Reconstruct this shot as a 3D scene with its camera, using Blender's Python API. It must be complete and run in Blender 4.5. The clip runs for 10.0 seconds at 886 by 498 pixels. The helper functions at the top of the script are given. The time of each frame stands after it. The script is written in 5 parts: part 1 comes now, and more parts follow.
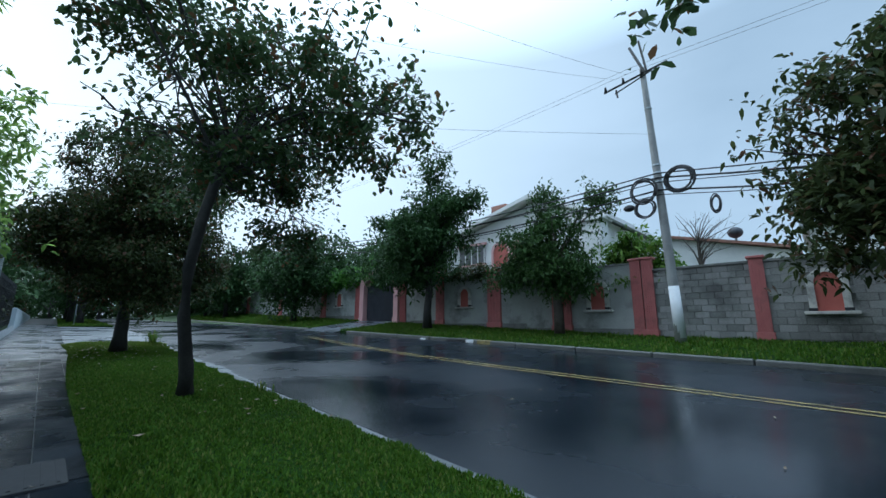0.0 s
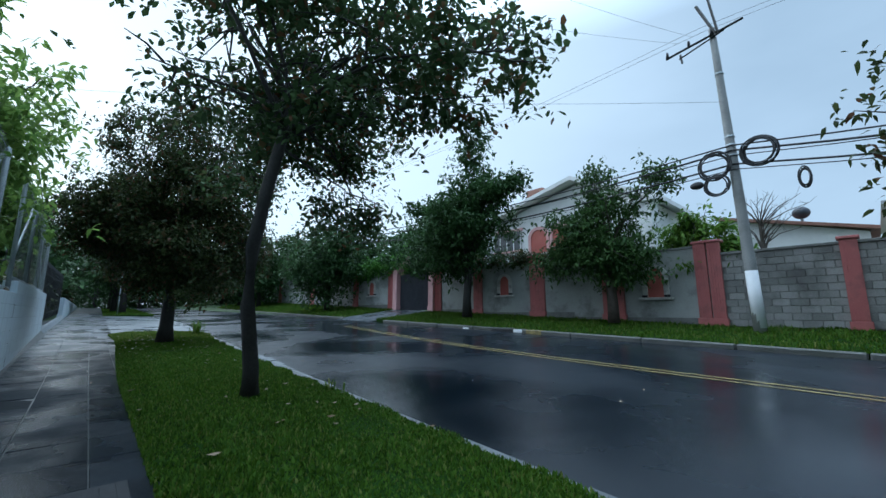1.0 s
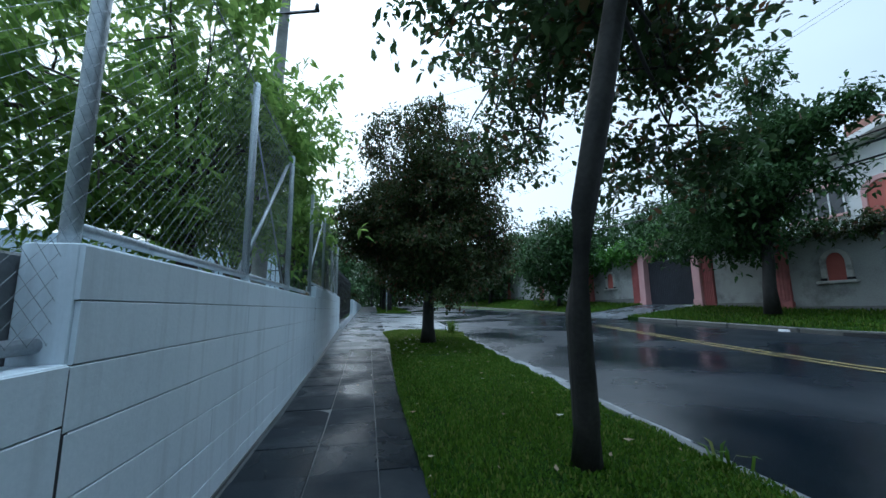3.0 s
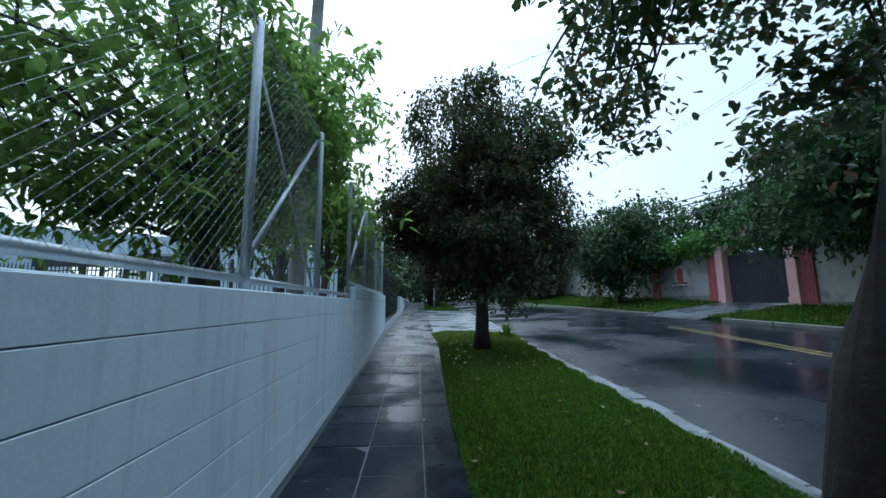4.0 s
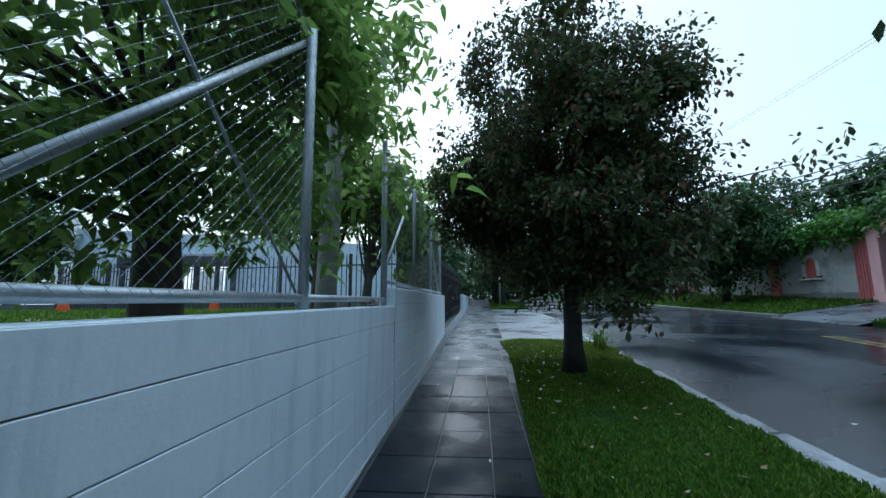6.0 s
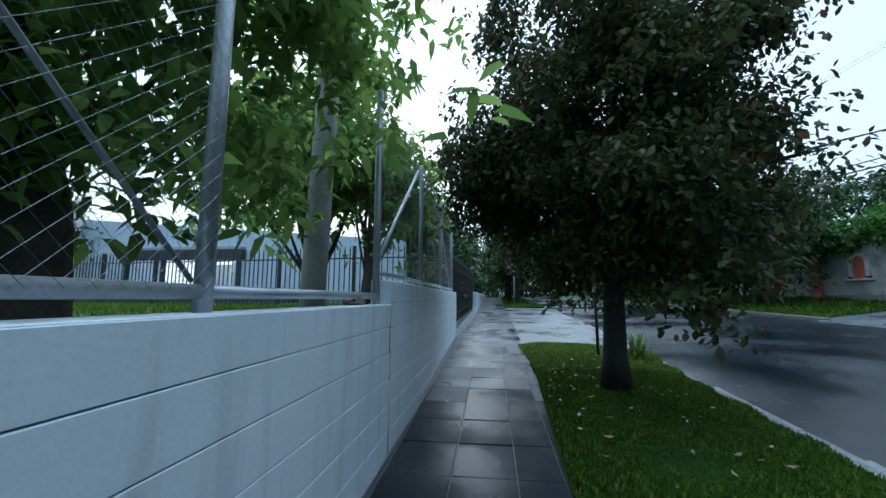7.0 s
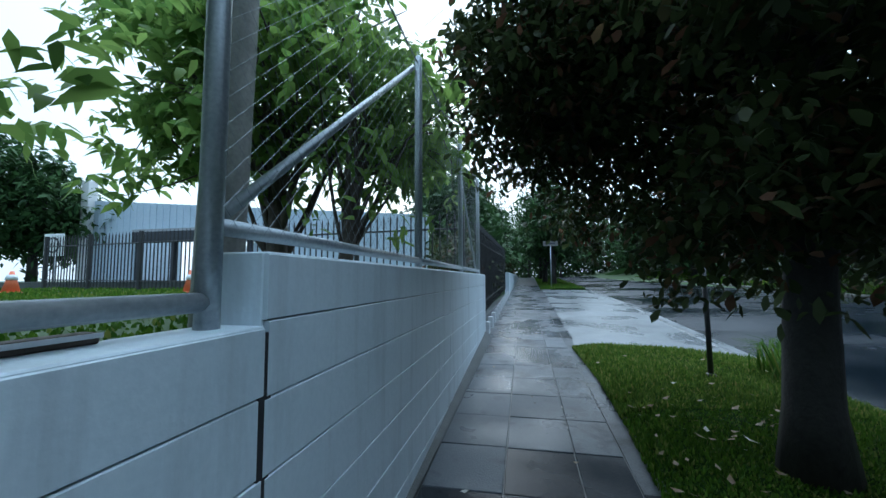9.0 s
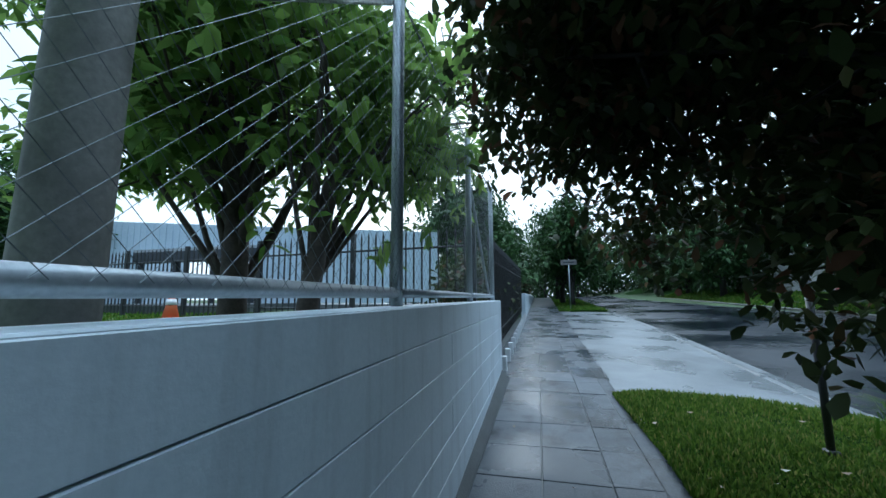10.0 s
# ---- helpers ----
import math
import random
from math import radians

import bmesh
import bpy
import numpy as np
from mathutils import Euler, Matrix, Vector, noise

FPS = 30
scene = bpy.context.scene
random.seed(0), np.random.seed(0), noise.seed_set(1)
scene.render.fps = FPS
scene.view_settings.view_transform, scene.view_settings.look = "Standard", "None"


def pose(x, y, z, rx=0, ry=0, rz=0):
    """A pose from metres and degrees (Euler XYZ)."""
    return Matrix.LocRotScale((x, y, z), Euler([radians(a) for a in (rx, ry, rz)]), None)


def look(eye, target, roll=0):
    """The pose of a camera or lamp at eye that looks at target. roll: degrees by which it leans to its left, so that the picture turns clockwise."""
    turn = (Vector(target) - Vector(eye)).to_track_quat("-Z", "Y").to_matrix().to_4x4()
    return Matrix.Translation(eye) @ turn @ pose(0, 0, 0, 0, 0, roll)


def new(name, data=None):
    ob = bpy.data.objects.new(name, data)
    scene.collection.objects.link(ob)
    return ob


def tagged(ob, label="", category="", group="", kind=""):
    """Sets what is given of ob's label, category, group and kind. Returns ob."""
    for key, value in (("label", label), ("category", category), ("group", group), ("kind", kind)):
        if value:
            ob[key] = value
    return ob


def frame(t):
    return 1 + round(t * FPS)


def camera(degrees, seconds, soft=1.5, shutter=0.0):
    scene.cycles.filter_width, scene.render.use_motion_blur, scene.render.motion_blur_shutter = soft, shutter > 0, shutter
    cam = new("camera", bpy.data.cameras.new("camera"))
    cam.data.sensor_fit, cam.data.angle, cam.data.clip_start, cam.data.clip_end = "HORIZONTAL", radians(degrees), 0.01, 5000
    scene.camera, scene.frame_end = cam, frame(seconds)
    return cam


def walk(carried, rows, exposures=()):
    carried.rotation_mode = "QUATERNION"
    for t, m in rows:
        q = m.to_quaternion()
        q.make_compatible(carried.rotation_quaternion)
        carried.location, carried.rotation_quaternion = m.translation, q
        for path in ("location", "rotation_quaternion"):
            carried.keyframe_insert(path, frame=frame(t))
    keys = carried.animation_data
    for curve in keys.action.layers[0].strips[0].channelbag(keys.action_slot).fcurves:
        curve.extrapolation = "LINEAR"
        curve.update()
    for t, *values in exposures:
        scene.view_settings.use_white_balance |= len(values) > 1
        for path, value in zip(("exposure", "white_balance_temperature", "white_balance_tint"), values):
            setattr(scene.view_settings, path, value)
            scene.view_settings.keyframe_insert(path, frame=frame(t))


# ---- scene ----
cam = camera(97.5, 10.0)
PATH = [
    (0, (-2.721, -0.052, 0.878), (-4.099, 1.347, 1.258), 0.1),
    (0.5, (-3.267, -0.071, 0.882), (-4.668, 1.308, 1.247), 0.5),
    (1, (-3.795, -0.081, 0.89), (-5.258, 1.243, 1.214), -0.0),
    (1.5, (-4.282, -0.104, 0.945), (-5.907, 1.014, 1.272), 0.0),
    (2, (-4.815, -0.081, 0.934), (-6.613, 0.732, 1.261), -0.5),
    (2.5, (-5.264, -0.007, 0.955), (-7.156, 0.545, 1.296), -0.4),
    (3, (-5.86, -0.05, 0.976), (-7.801, 0.325, 1.281), -0.7),
    (4.5, (-7.35, -0.014, 1.167), (-9.326, 0.032, 1.471), -0.5),
    (5, (-7.839, -0.059, 1.193), (-9.812, -0.106, 1.515), -0.8),
    (5.5, (-8.304, -0.023, 1.222), (-10.279, -0.152, 1.508), -0.9),
    (7, (-9.797, -0.117, 1.244), (-11.766, -0.364, 1.498), 0.1),
    (7.5, (-10.312, -0.206, 1.241), (-12.284, -0.476, 1.442), -0.1),
    (8, (-10.902, -0.232, 1.245), (-12.868, -0.562, 1.417), -0.1),
    (8.5, (-11.483, -0.271, 1.287), (-13.442, -0.642, 1.445), -0.4),
    (9, (-12.016, -0.279, 1.318), (-13.968, -0.682, 1.472), -0.3),
    (9.5, (-12.533, -0.385, 1.374), (-14.475, -0.819, 1.572), -0.4),
    (10, (-13.084, -0.4, 1.428), (-15.012, -0.868, 1.68), -0.4),
]
walk(cam, [(t, look(eye, target, roll)) for t, eye, target, roll in PATH],
     [(0.0, -0.06, 5150, 2), (1.0, 0.0, 5150, 2), (3.0, 0.12, 5150, 3), (5.5, 0.08, 5130, 3), (8.5, 0.3, 5120, 2), (10.0, 0.27, 5100, 2)])

# ---- light ----
world = bpy.data.worlds.new("overcast")
world.use_nodes = True
scene.world = world


def build_sky():
    nt = world.node_tree
    nt.nodes.clear()
    out = nt.nodes.new("ShaderNodeOutputWorld")
    bg = nt.nodes.new("ShaderNodeBackground")
    sky = nt.nodes.new("ShaderNodeTexSky")
    sky.sky_type, sky.sun_disc = "NISHITA", False
    sky.sun_elevation, sky.sun_rotation = radians(24), radians(250)
    sky.air_density, sky.dust_density = 1.6, 4.0
    tc = nt.nodes.new("ShaderNodeTexCoord")
    mp = nt.nodes.new("ShaderNodeMapping")
    mp.inputs["Scale"].default_value = (1.0, 1.0, 2.6)
    nz = nt.nodes.new("ShaderNodeTexNoise")
    nz.inputs["Scale"].default_value, nz.inputs["Detail"].default_value = 1.6, 6
    ramp = nt.nodes.new("ShaderNodeValToRGB")
    ramp.color_ramp.elements[0].position, ramp.color_ramp.elements[0].color = 0.3, (5.5, 6.4, 7.2, 1)
    ramp.color_ramp.elements[1].position, ramp.color_ramp.elements[1].color = 0.72, (7.4, 8.3, 9.1, 1)
    # the veiled sun brightens the cloud deck around it
    glow = nt.nodes.new("ShaderNodeVectorMath")
    glow.operation = "DOT_PRODUCT"
    glow.inputs[1].default_value = SUN_WAY
    gr = nt.nodes.new("ShaderNodeMapRange")
    gr.inputs["From Min"].default_value, gr.inputs["From Max"].default_value = 0.1, 0.95
    gr.inputs["To Min"].default_value, gr.inputs["To Max"].default_value = 0.0, 1.0
    mixg = nt.nodes.new("ShaderNodeMix")
    mixg.data_type = "RGBA"
    mixg.inputs["B"].default_value = (13.9, 14.3, 14.4, 1)
    mix = nt.nodes.new("ShaderNodeMix")
    mix.data_type = "RGBA"
    mix.inputs["Factor"].default_value = 0.9
    link = nt.links.new
    link(tc.outputs["Generated"], mp.inputs["Vector"])
    link(mp.outputs["Vector"], nz.inputs["Vector"])
    link(nz.outputs["Fac"], ramp.inputs["Fac"])
    link(tc.outputs["Generated"], glow.inputs[0])
    link(glow.outputs["Value"], gr.inputs["Value"])
    link(gr.outputs["Result"], mixg.inputs["Factor"])
    link(ramp.outputs["Color"], mixg.inputs["A"])
    # an overcast vault is brighter overhead than at the horizon
    sep = nt.nodes.new("ShaderNodeSeparateXYZ")
    zr = nt.nodes.new("ShaderNodeMapRange")
    zr.inputs["From Min"].default_value, zr.inputs["From Max"].default_value = 0.58, 1.0
    zr.inputs["To Min"].default_value, zr.inputs["To Max"].default_value = 1.0, 4.4
    vm = nt.nodes.new("ShaderNodeVectorMath")
    vm.operation = "SCALE"
    link(tc.outputs["Generated"], sep.inputs[0])
    link(sep.outputs["Z"], zr.inputs["Value"])
    link(mixg.outputs["Result"], vm.inputs[0])
    link(zr.outputs["Result"], vm.inputs["Scale"])
    link(sky.outputs["Color"], mix.inputs["A"])
    link(vm.outputs["Vector"], mix.inputs["B"])
    link(mix.outputs["Result"], bg.inputs["Color"])
    bg.inputs["Strength"].default_value = 0.085
    link(bg.outputs["Background"], out.inputs["Surface"])


SUN_WAY = Vector((-0.88, -0.2, 0.42)).normalized()
build_sky()
sun_data = bpy.data.lights.new("sun", "SUN")
sun_data.energy, sun_data.angle, sun_data.color = 0.5, radians(25), (1.0, 0.95, 0.88)
sun = new("sun", sun_data)
sun.matrix_world = look((-40, -10, 30), Vector((-40, -10, 30)) - SUN_WAY)

# ---- materials ----


def surf(name, a, b, scale=6.0, rough=0.7, bump=0.2, fine=60.0, spec=0.5, metal=0.0, rough2=None, island=False, obj=False,
         stain=None, stain_scale=0.8, stain_amt=0.0, coat=0.0, ior=1.5, streak=False):
    """Principled surface: colour from a to b by noise at two scales, with grain relief and shaped stains."""
    m = bpy.data.materials.new(name)
    m.use_nodes = True
    nt = m.node_tree
    n, link = nt.nodes.new, nt.links.new
    p = nt.nodes["Principled BSDF"]
    geo = n("ShaderNodeNewGeometry")
    big, small = n("ShaderNodeTexNoise"), n("ShaderNodeTexNoise")
    big.inputs["Scale"].default_value, big.inputs["Detail"].default_value = scale, 5
    small.inputs["Scale"].default_value, small.inputs["Detail"].default_value = fine, 4
    link(geo.outputs["Position"], big.inputs["Vector"])
    link(geo.outputs["Position"], small.inputs["Vector"])
    add = n("ShaderNodeMath")
    add.operation = "MULTIPLY_ADD"
    add.inputs[1].default_value = 0.45
    link(small.outputs["Fac"], add.inputs[0])
    half = n("ShaderNodeMath")
    half.operation = "MULTIPLY"
    half.inputs[1].default_value = 0.55
    link(big.outputs["Fac"], half.inputs[0])
    link(half.outputs[0], add.inputs[2])
    fac = add.outputs[0]
    if island or obj:
        src = geo.outputs["Random Per Island"] if island else n("ShaderNodeObjectInfo").outputs["Random"]
        mm = n("ShaderNodeMath")
        mm.operation = "MULTIPLY_ADD"
        mm.inputs[1].default_value = 0.26
        link(src, mm.inputs[0])
        sub = n("ShaderNodeMath")
        sub.operation = "SUBTRACT"
        sub.inputs[1].default_value = 0.13
        link(fac, sub.inputs[0])
        link(sub.outputs[0], mm.inputs[2])
        fac = mm.outputs[0]
    ramp = n("ShaderNodeValToRGB")
    ramp.color_ramp.elements[0].position, ramp.color_ramp.elements[0].color = 0.32, (*a, 1)
    ramp.color_ramp.elements[1].position, ramp.color_ramp.elements[1].color = 0.68, (*b, 1)
    link(fac, ramp.inputs["Fac"])
    col = ramp.outputs["Color"]
    if stain:
        sn = n("ShaderNodeTexNoise")
        sn.inputs["Scale"].default_value, sn.inputs["Detail"].default_value, sn.inputs["Roughness"].default_value = stain_scale, 8, 0.65
        if streak:
            mpp = n("ShaderNodeMapping")
            mpp.inputs["Scale"].default_value = (5.0, 5.0, 0.55)
            link(geo.outputs["Position"], mpp.inputs["Vector"])
            link(mpp.outputs["Vector"], sn.inputs["Vector"])
        else:
            link(geo.outputs["Position"], sn.inputs["Vector"])
        sr = n("ShaderNodeValToRGB")
        sr.color_ramp.elements[0].position, sr.color_ramp.elements[1].position = 0.5, 0.64
        link(sn.outputs["Fac"], sr.inputs["Fac"])
        am = n("ShaderNodeMath")
        am.operation = "MULTIPLY"
        am.inputs[1].default_value = stain_amt
        link(sr.outputs["Color"], am.inputs[0])
        mx = n("ShaderNodeMix")
        mx.data_type = "RGBA"
        link(am.outputs[0], mx.inputs["Factor"])
        link(col, mx.inputs["A"])
        mx.inputs["B"].default_value = (*stain, 1)
        col = mx.outputs["Result"]
    link(col, p.inputs["Base Color"])
    p.inputs["Metallic"].default_value = metal
    p.inputs["Specular IOR Level"].default_value = spec
    p.inputs["Coat Weight"].default_value = coat
    p.inputs["IOR"].default_value = ior
    if rough2 is None:
        p.inputs["Roughness"].default_value = rough
    else:
        rr = n("ShaderNodeMapRange")
        rr.inputs["From Min"].default_value, rr.inputs["From Max"].default_value = 0.38, 0.62
        rr.inputs["To Min"].default_value, rr.inputs["To Max"].default_value = rough, rough2
        link(big.outputs["Fac"], rr.inputs["Value"])
        link(rr.outputs["Result"], p.inputs["Roughness"])
    if bump:
        bp = n("ShaderNodeBump")
        bp.inputs["Strength"].default_value, bp.inputs["Distance"].default_value = bump, 0.01
        link(add.outputs[0], bp.inputs["Height"])
        link(bp.outputs["Normal"], p.inputs["Normal"])
    return m


def leaf_mat(name, a, b, c=None, gloss=0.4, through_light=0.25):
    m = bpy.data.materials.new(name)
    m.use_nodes = True
    nt = m.node_tree
    n, link = nt.nodes.new, nt.links.new
    p, out = nt.nodes["Principled BSDF"], nt.nodes["Material Output"]
    geo = n("ShaderNodeNewGeometry")
    ramp = n("ShaderNodeValToRGB")
    ramp.color_ramp.elements[0].color, ramp.color_ramp.elements[1].color = (*a, 1), (*b, 1)
    if c:
        ramp.color_ramp.elements[1].position = 0.86
        e = ramp.color_ramp.elements.new(0.94)
        e.color = (*c, 1)
    link(geo.outputs["Random Per Island"], ramp.inputs["Fac"])
    link(ramp.outputs["Color"], p.inputs["Base Color"])
    p.inputs["Roughness"].default_value = gloss
    p.inputs["Specular IOR Level"].default_value = 0.13
    tr = n("ShaderNodeBsdfTranslucent")
    link(ramp.outputs["Color"], tr.inputs["Color"])
    mx = n("ShaderNodeMixShader")
    mx.inputs["Fac"].default_value = through_light
    link(p.outputs["BSDF"], mx.inputs[1])
    link(tr.outputs["BSDF"], mx.inputs[2])
    link(mx.outputs["Shader"], out.inputs["Surface"])
    return m


M_ASPHALT = surf("wet_asphalt", (0.0028, 0.005, 0.009), (0.008, 0.013, 0.021), 0.32, 0.13, 0.11, 170, 0.5, rough2=0.38, ior=1.4)
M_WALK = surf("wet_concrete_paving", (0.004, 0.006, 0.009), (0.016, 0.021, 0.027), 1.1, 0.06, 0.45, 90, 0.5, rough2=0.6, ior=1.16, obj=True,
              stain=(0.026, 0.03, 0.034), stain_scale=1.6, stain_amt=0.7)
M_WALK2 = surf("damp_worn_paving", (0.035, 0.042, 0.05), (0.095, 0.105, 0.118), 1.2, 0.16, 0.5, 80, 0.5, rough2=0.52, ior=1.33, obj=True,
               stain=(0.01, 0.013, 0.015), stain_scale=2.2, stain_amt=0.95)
M_DRIVE = surf("wet_concrete_drive", (0.09, 0.098, 0.104), (0.17, 0.18, 0.188), 0.8, 0.22, 0.2, 70, 0.5, rough2=0.45,
               stain=(0.07, 0.075, 0.08), stain_scale=0.7, stain_amt=0.6)
M_GUTTER = surf("broken_gutter_concrete", (0.1, 0.11, 0.118), (0.27, 0.285, 0.3), 2.5, 0.35, 0.6, 40, stain=(0.04, 0.045, 0.045), stain_scale=2.2, stain_amt=0.8)
M_KERB = surf("worn_concrete_kerb", (0.06, 0.065, 0.068), (0.17, 0.18, 0.185), 3.0, 0.4, 0.5, 70, obj=True,
              stain=(0.06, 0.07, 0.06), stain_scale=2.5, stain_amt=0.6)
M_FARKERB = surf("damp_concrete_kerb", (0.045, 0.047, 0.043), (0.12, 0.12, 0.11), 1.5, 0.5, 0.4, 50,
                 stain=(0.05, 0.055, 0.04), stain_scale=1.2, stain_amt=0.6)
M_YELLOW = surf("worn_yellow_paint", (0.16, 0.13, 0.055), (0.34, 0.27, 0.11), 6, 0.25, 0.15, 120, stain=(0.04, 0.04, 0.04), stain_scale=5, stain_amt=0.8)
M_SOIL = surf("damp_soil", (0.008, 0.022, 0.003), (0.02, 0.05, 0.006), 2.5, 0.95, 0.8, 40, spec=0.05)
M_GROUND = surf("rough_grassland", (0.03, 0.055, 0.015), (0.06, 0.1, 0.03), 0.4, 0.85, 0.6, 12)
M_BLOCK = surf("painted_block", (0.57, 0.645, 0.7), (0.67, 0.735, 0.785), 1.4, 0.42, 0.2, 55,
               stain=(0.38, 0.42, 0.45), stain_scale=1.3, stain_amt=0.4, streak=True)
M_MORTAR = surf("grimy_joint", (0.06, 0.065, 0.065), (0.55, 0.6, 0.63), 2.2, 0.8, 0.5, 25)
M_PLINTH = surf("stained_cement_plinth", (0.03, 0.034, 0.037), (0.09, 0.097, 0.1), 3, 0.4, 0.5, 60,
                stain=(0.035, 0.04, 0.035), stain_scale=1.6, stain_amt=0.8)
M_GALV = surf("galvanised_pipe", (0.28, 0.31, 0.33), (0.46, 0.49, 0.51), 5, 0.42, 0.15, 80, metal=0.6)
M_WIRE = surf("galvanised_wire", (0.13, 0.145, 0.155), (0.22, 0.24, 0.25), 20, 0.45, 0.0, 90, metal=0.6)
M_BLACK = surf("black_painted_iron", (0.012, 0.013, 0.014), (0.03, 0.03, 0.032), 8, 0.4, 0.1, 60)
M_FARBLOCK = surf("weathered_grey_block", (0.15, 0.146, 0.138), (0.32, 0.31, 0.295), 1.1, 0.75, 0.6, 30, island=True,
                  stain=(0.06, 0.058, 0.054), stain_scale=0.7, stain_amt=0.85)
M_FARBLOCK1 = surf("weathered_grey_stone", (0.15, 0.146, 0.138), (0.32, 0.31, 0.295), 1.1, 0.75, 0.6, 30, obj=True,
                   stain=(0.06, 0.058, 0.054), stain_scale=0.7, stain_amt=0.85)
M_PLASTER = surf("stained_grey_plaster", (0.27, 0.27, 0.255), (0.42, 0.42, 0.395), 1.2, 0.8, 0.3, 30, stain=(0.13, 0.13, 0.12), stain_scale=0.9, stain_amt=0.75)
M_FARJOINT = surf("dark_mortar", (0.11, 0.108, 0.1), (0.23, 0.225, 0.21), 3, 0.9, 0.5, 50)
M_PINK = surf("faded_pink_paint", (0.33, 0.09, 0.085), (0.5, 0.165, 0.15), 1.6, 0.6, 0.3, 40,
              stain=(0.16, 0.06, 0.055), stain_scale=1.6, stain_amt=0.6)
M_RED = surf("red_brown_panel", (0.36, 0.085, 0.065), (0.46, 0.13, 0.1), 2, 0.6, 0.2, 40)
M_CREAM = surf("cream_stucco", (0.45, 0.42, 0.38), (0.62, 0.6, 0.55), 3, 0.7, 0.4, 50, stain=(0.15, 0.14, 0.13), stain_scale=2.5, stain_amt=0.6)
M_GATE = surf("dark_steel_gate_paint", (0.02, 0.022, 0.03), (0.045, 0.048, 0.06), 2, 0.45, 0.15, 40)
M_WHITE = surf("white_house_paint", (0.7, 0.69, 0.68), (0.82, 0.81, 0.8), 1.2, 0.6, 0.15, 30, stain=(0.5, 0.5, 0.5), stain_scale=0.5, stain_amt=0.4)
M_PALEPINK = surf("pale_pink_trim", (0.56, 0.31, 0.3), (0.68, 0.4, 0.385), 2, 0.6, 0.2, 40)
M_ROOFTILE = surf("clay_roof", (0.16, 0.075, 0.055), (0.3, 0.15, 0.11), 2, 0.7, 0.5, 20, island=True)
M_ROOFGREY = surf("grey_roof_sheet", (0.25, 0.26, 0.27), (0.4, 0.41, 0.42), 1, 0.4, 0.2, 20)
M_DARK = surf("dark_interior", (0.012, 0.013, 0.015), (0.03, 0.031, 0.034), 1, 0.8, 0.1, 20)
M_POLE = surf("spun_concrete", (0.2, 0.2, 0.195), (0.34, 0.34, 0.33), 2.0, 0.7, 0.3, 40, stain=(0.18, 0.18, 0.17), stain_scale=1.5, stain_amt=0.5)
M_LIME = surf("whitewash", (0.62, 0.63, 0.64), (0.78, 0.79, 0.8), 3, 0.7, 0.3, 50)
M_CABLE = surf("black_cable", (0.012, 0.012, 0.014), (0.025, 0.025, 0.028), 5, 0.5, 0.0, 50)
M_BARK = surf("wet_dark_bark", (0.008, 0.007, 0.006), (0.034, 0.03, 0.026), 9, 0.65, 1.0, 40)
# M_POLE's concrete with the yard's shade put into a darker base colour
M_YARDPOLE = surf("shade_darkened_concrete", (0.15, 0.15, 0.14), (0.26, 0.26, 0.24), 2.0, 0.7, 0.4, 40, stain=(0.08, 0.08, 0.07), stain_scale=1.5, stain_amt=0.6)
M_BARK2 = surf("brown_bark", (0.03, 0.024, 0.018), (0.09, 0.07, 0.055), 8, 0.7, 1.0, 40)
M_LEAF1 = leaf_mat("dark_leaves", (0.034, 0.058, 0.024), (0.075, 0.118, 0.045), (0.12, 0.07, 0.035), 0.42, 0.42)
M_LEAF2 = leaf_mat("dense_dark_leaves", (0.026, 0.038, 0.015), (0.07, 0.09, 0.032), (0.11, 0.06, 0.035), 0.42, 0.45)
M_MANGO = leaf_mat("fresh_green_leaves", (0.1, 0.18, 0.04), (0.26, 0.37, 0.09), None, 0.42, 0.6)
M_FARLEAF = leaf_mat("street_tree_leaves", (0.026, 0.055, 0.02), (0.07, 0.13, 0.042), None, 0.5, 0.25)
M_VINETREE = leaf_mat("creeper_leaves", (0.03, 0.062, 0.018), (0.08, 0.14, 0.04), None, 0.5, 0.28)
M_VINE = leaf_mat("vine_leaves", (0.045, 0.12, 0.02), (0.12, 0.25, 0.04), None, 0.5, 0.3)
M_LIMELEAF = leaf_mat("yellow_green_leaves", (0.07, 0.15, 0.02), (0.17, 0.27, 0.04), None, 0.5, 0.3)
M_GRASS = leaf_mat("grass_blades", (0.032, 0.08, 0.006), (0.09, 0.16, 0.014), (0.16, 0.18, 0.04), 0.6, 0.4)
# yellower blades, with the stronger light at the lawn's end put into their colour
M_GRASSLIT = leaf_mat("lit_grass_blades", (0.05, 0.1, 0.012), (0.15, 0.21, 0.03), (0.25, 0.23, 0.07), 0.6, 0.4)
M_LITTER = leaf_mat("fallen_leaves", (0.14, 0.09, 0.04), (0.35, 0.28, 0.2), (0.5, 0.47, 0.42), 0.5, 0.1)
M_GLASS = surf("window_glass", (0.02, 0.025, 0.03), (0.03, 0.035, 0.04), 1, 0.06, 0.0, 10, spec=0.6)
M_CORR = surf("pale_blue_sheet", (0.42, 0.5, 0.58), (0.55, 0.62, 0.69), 0.5, 0.5, 0.1, 12)
M_ORANGE = surf("orange_plastic", (0.6, 0.13, 0.05), (0.7, 0.18, 0.07), 4, 0.5, 0.1, 40)

# ---- building helpers ----


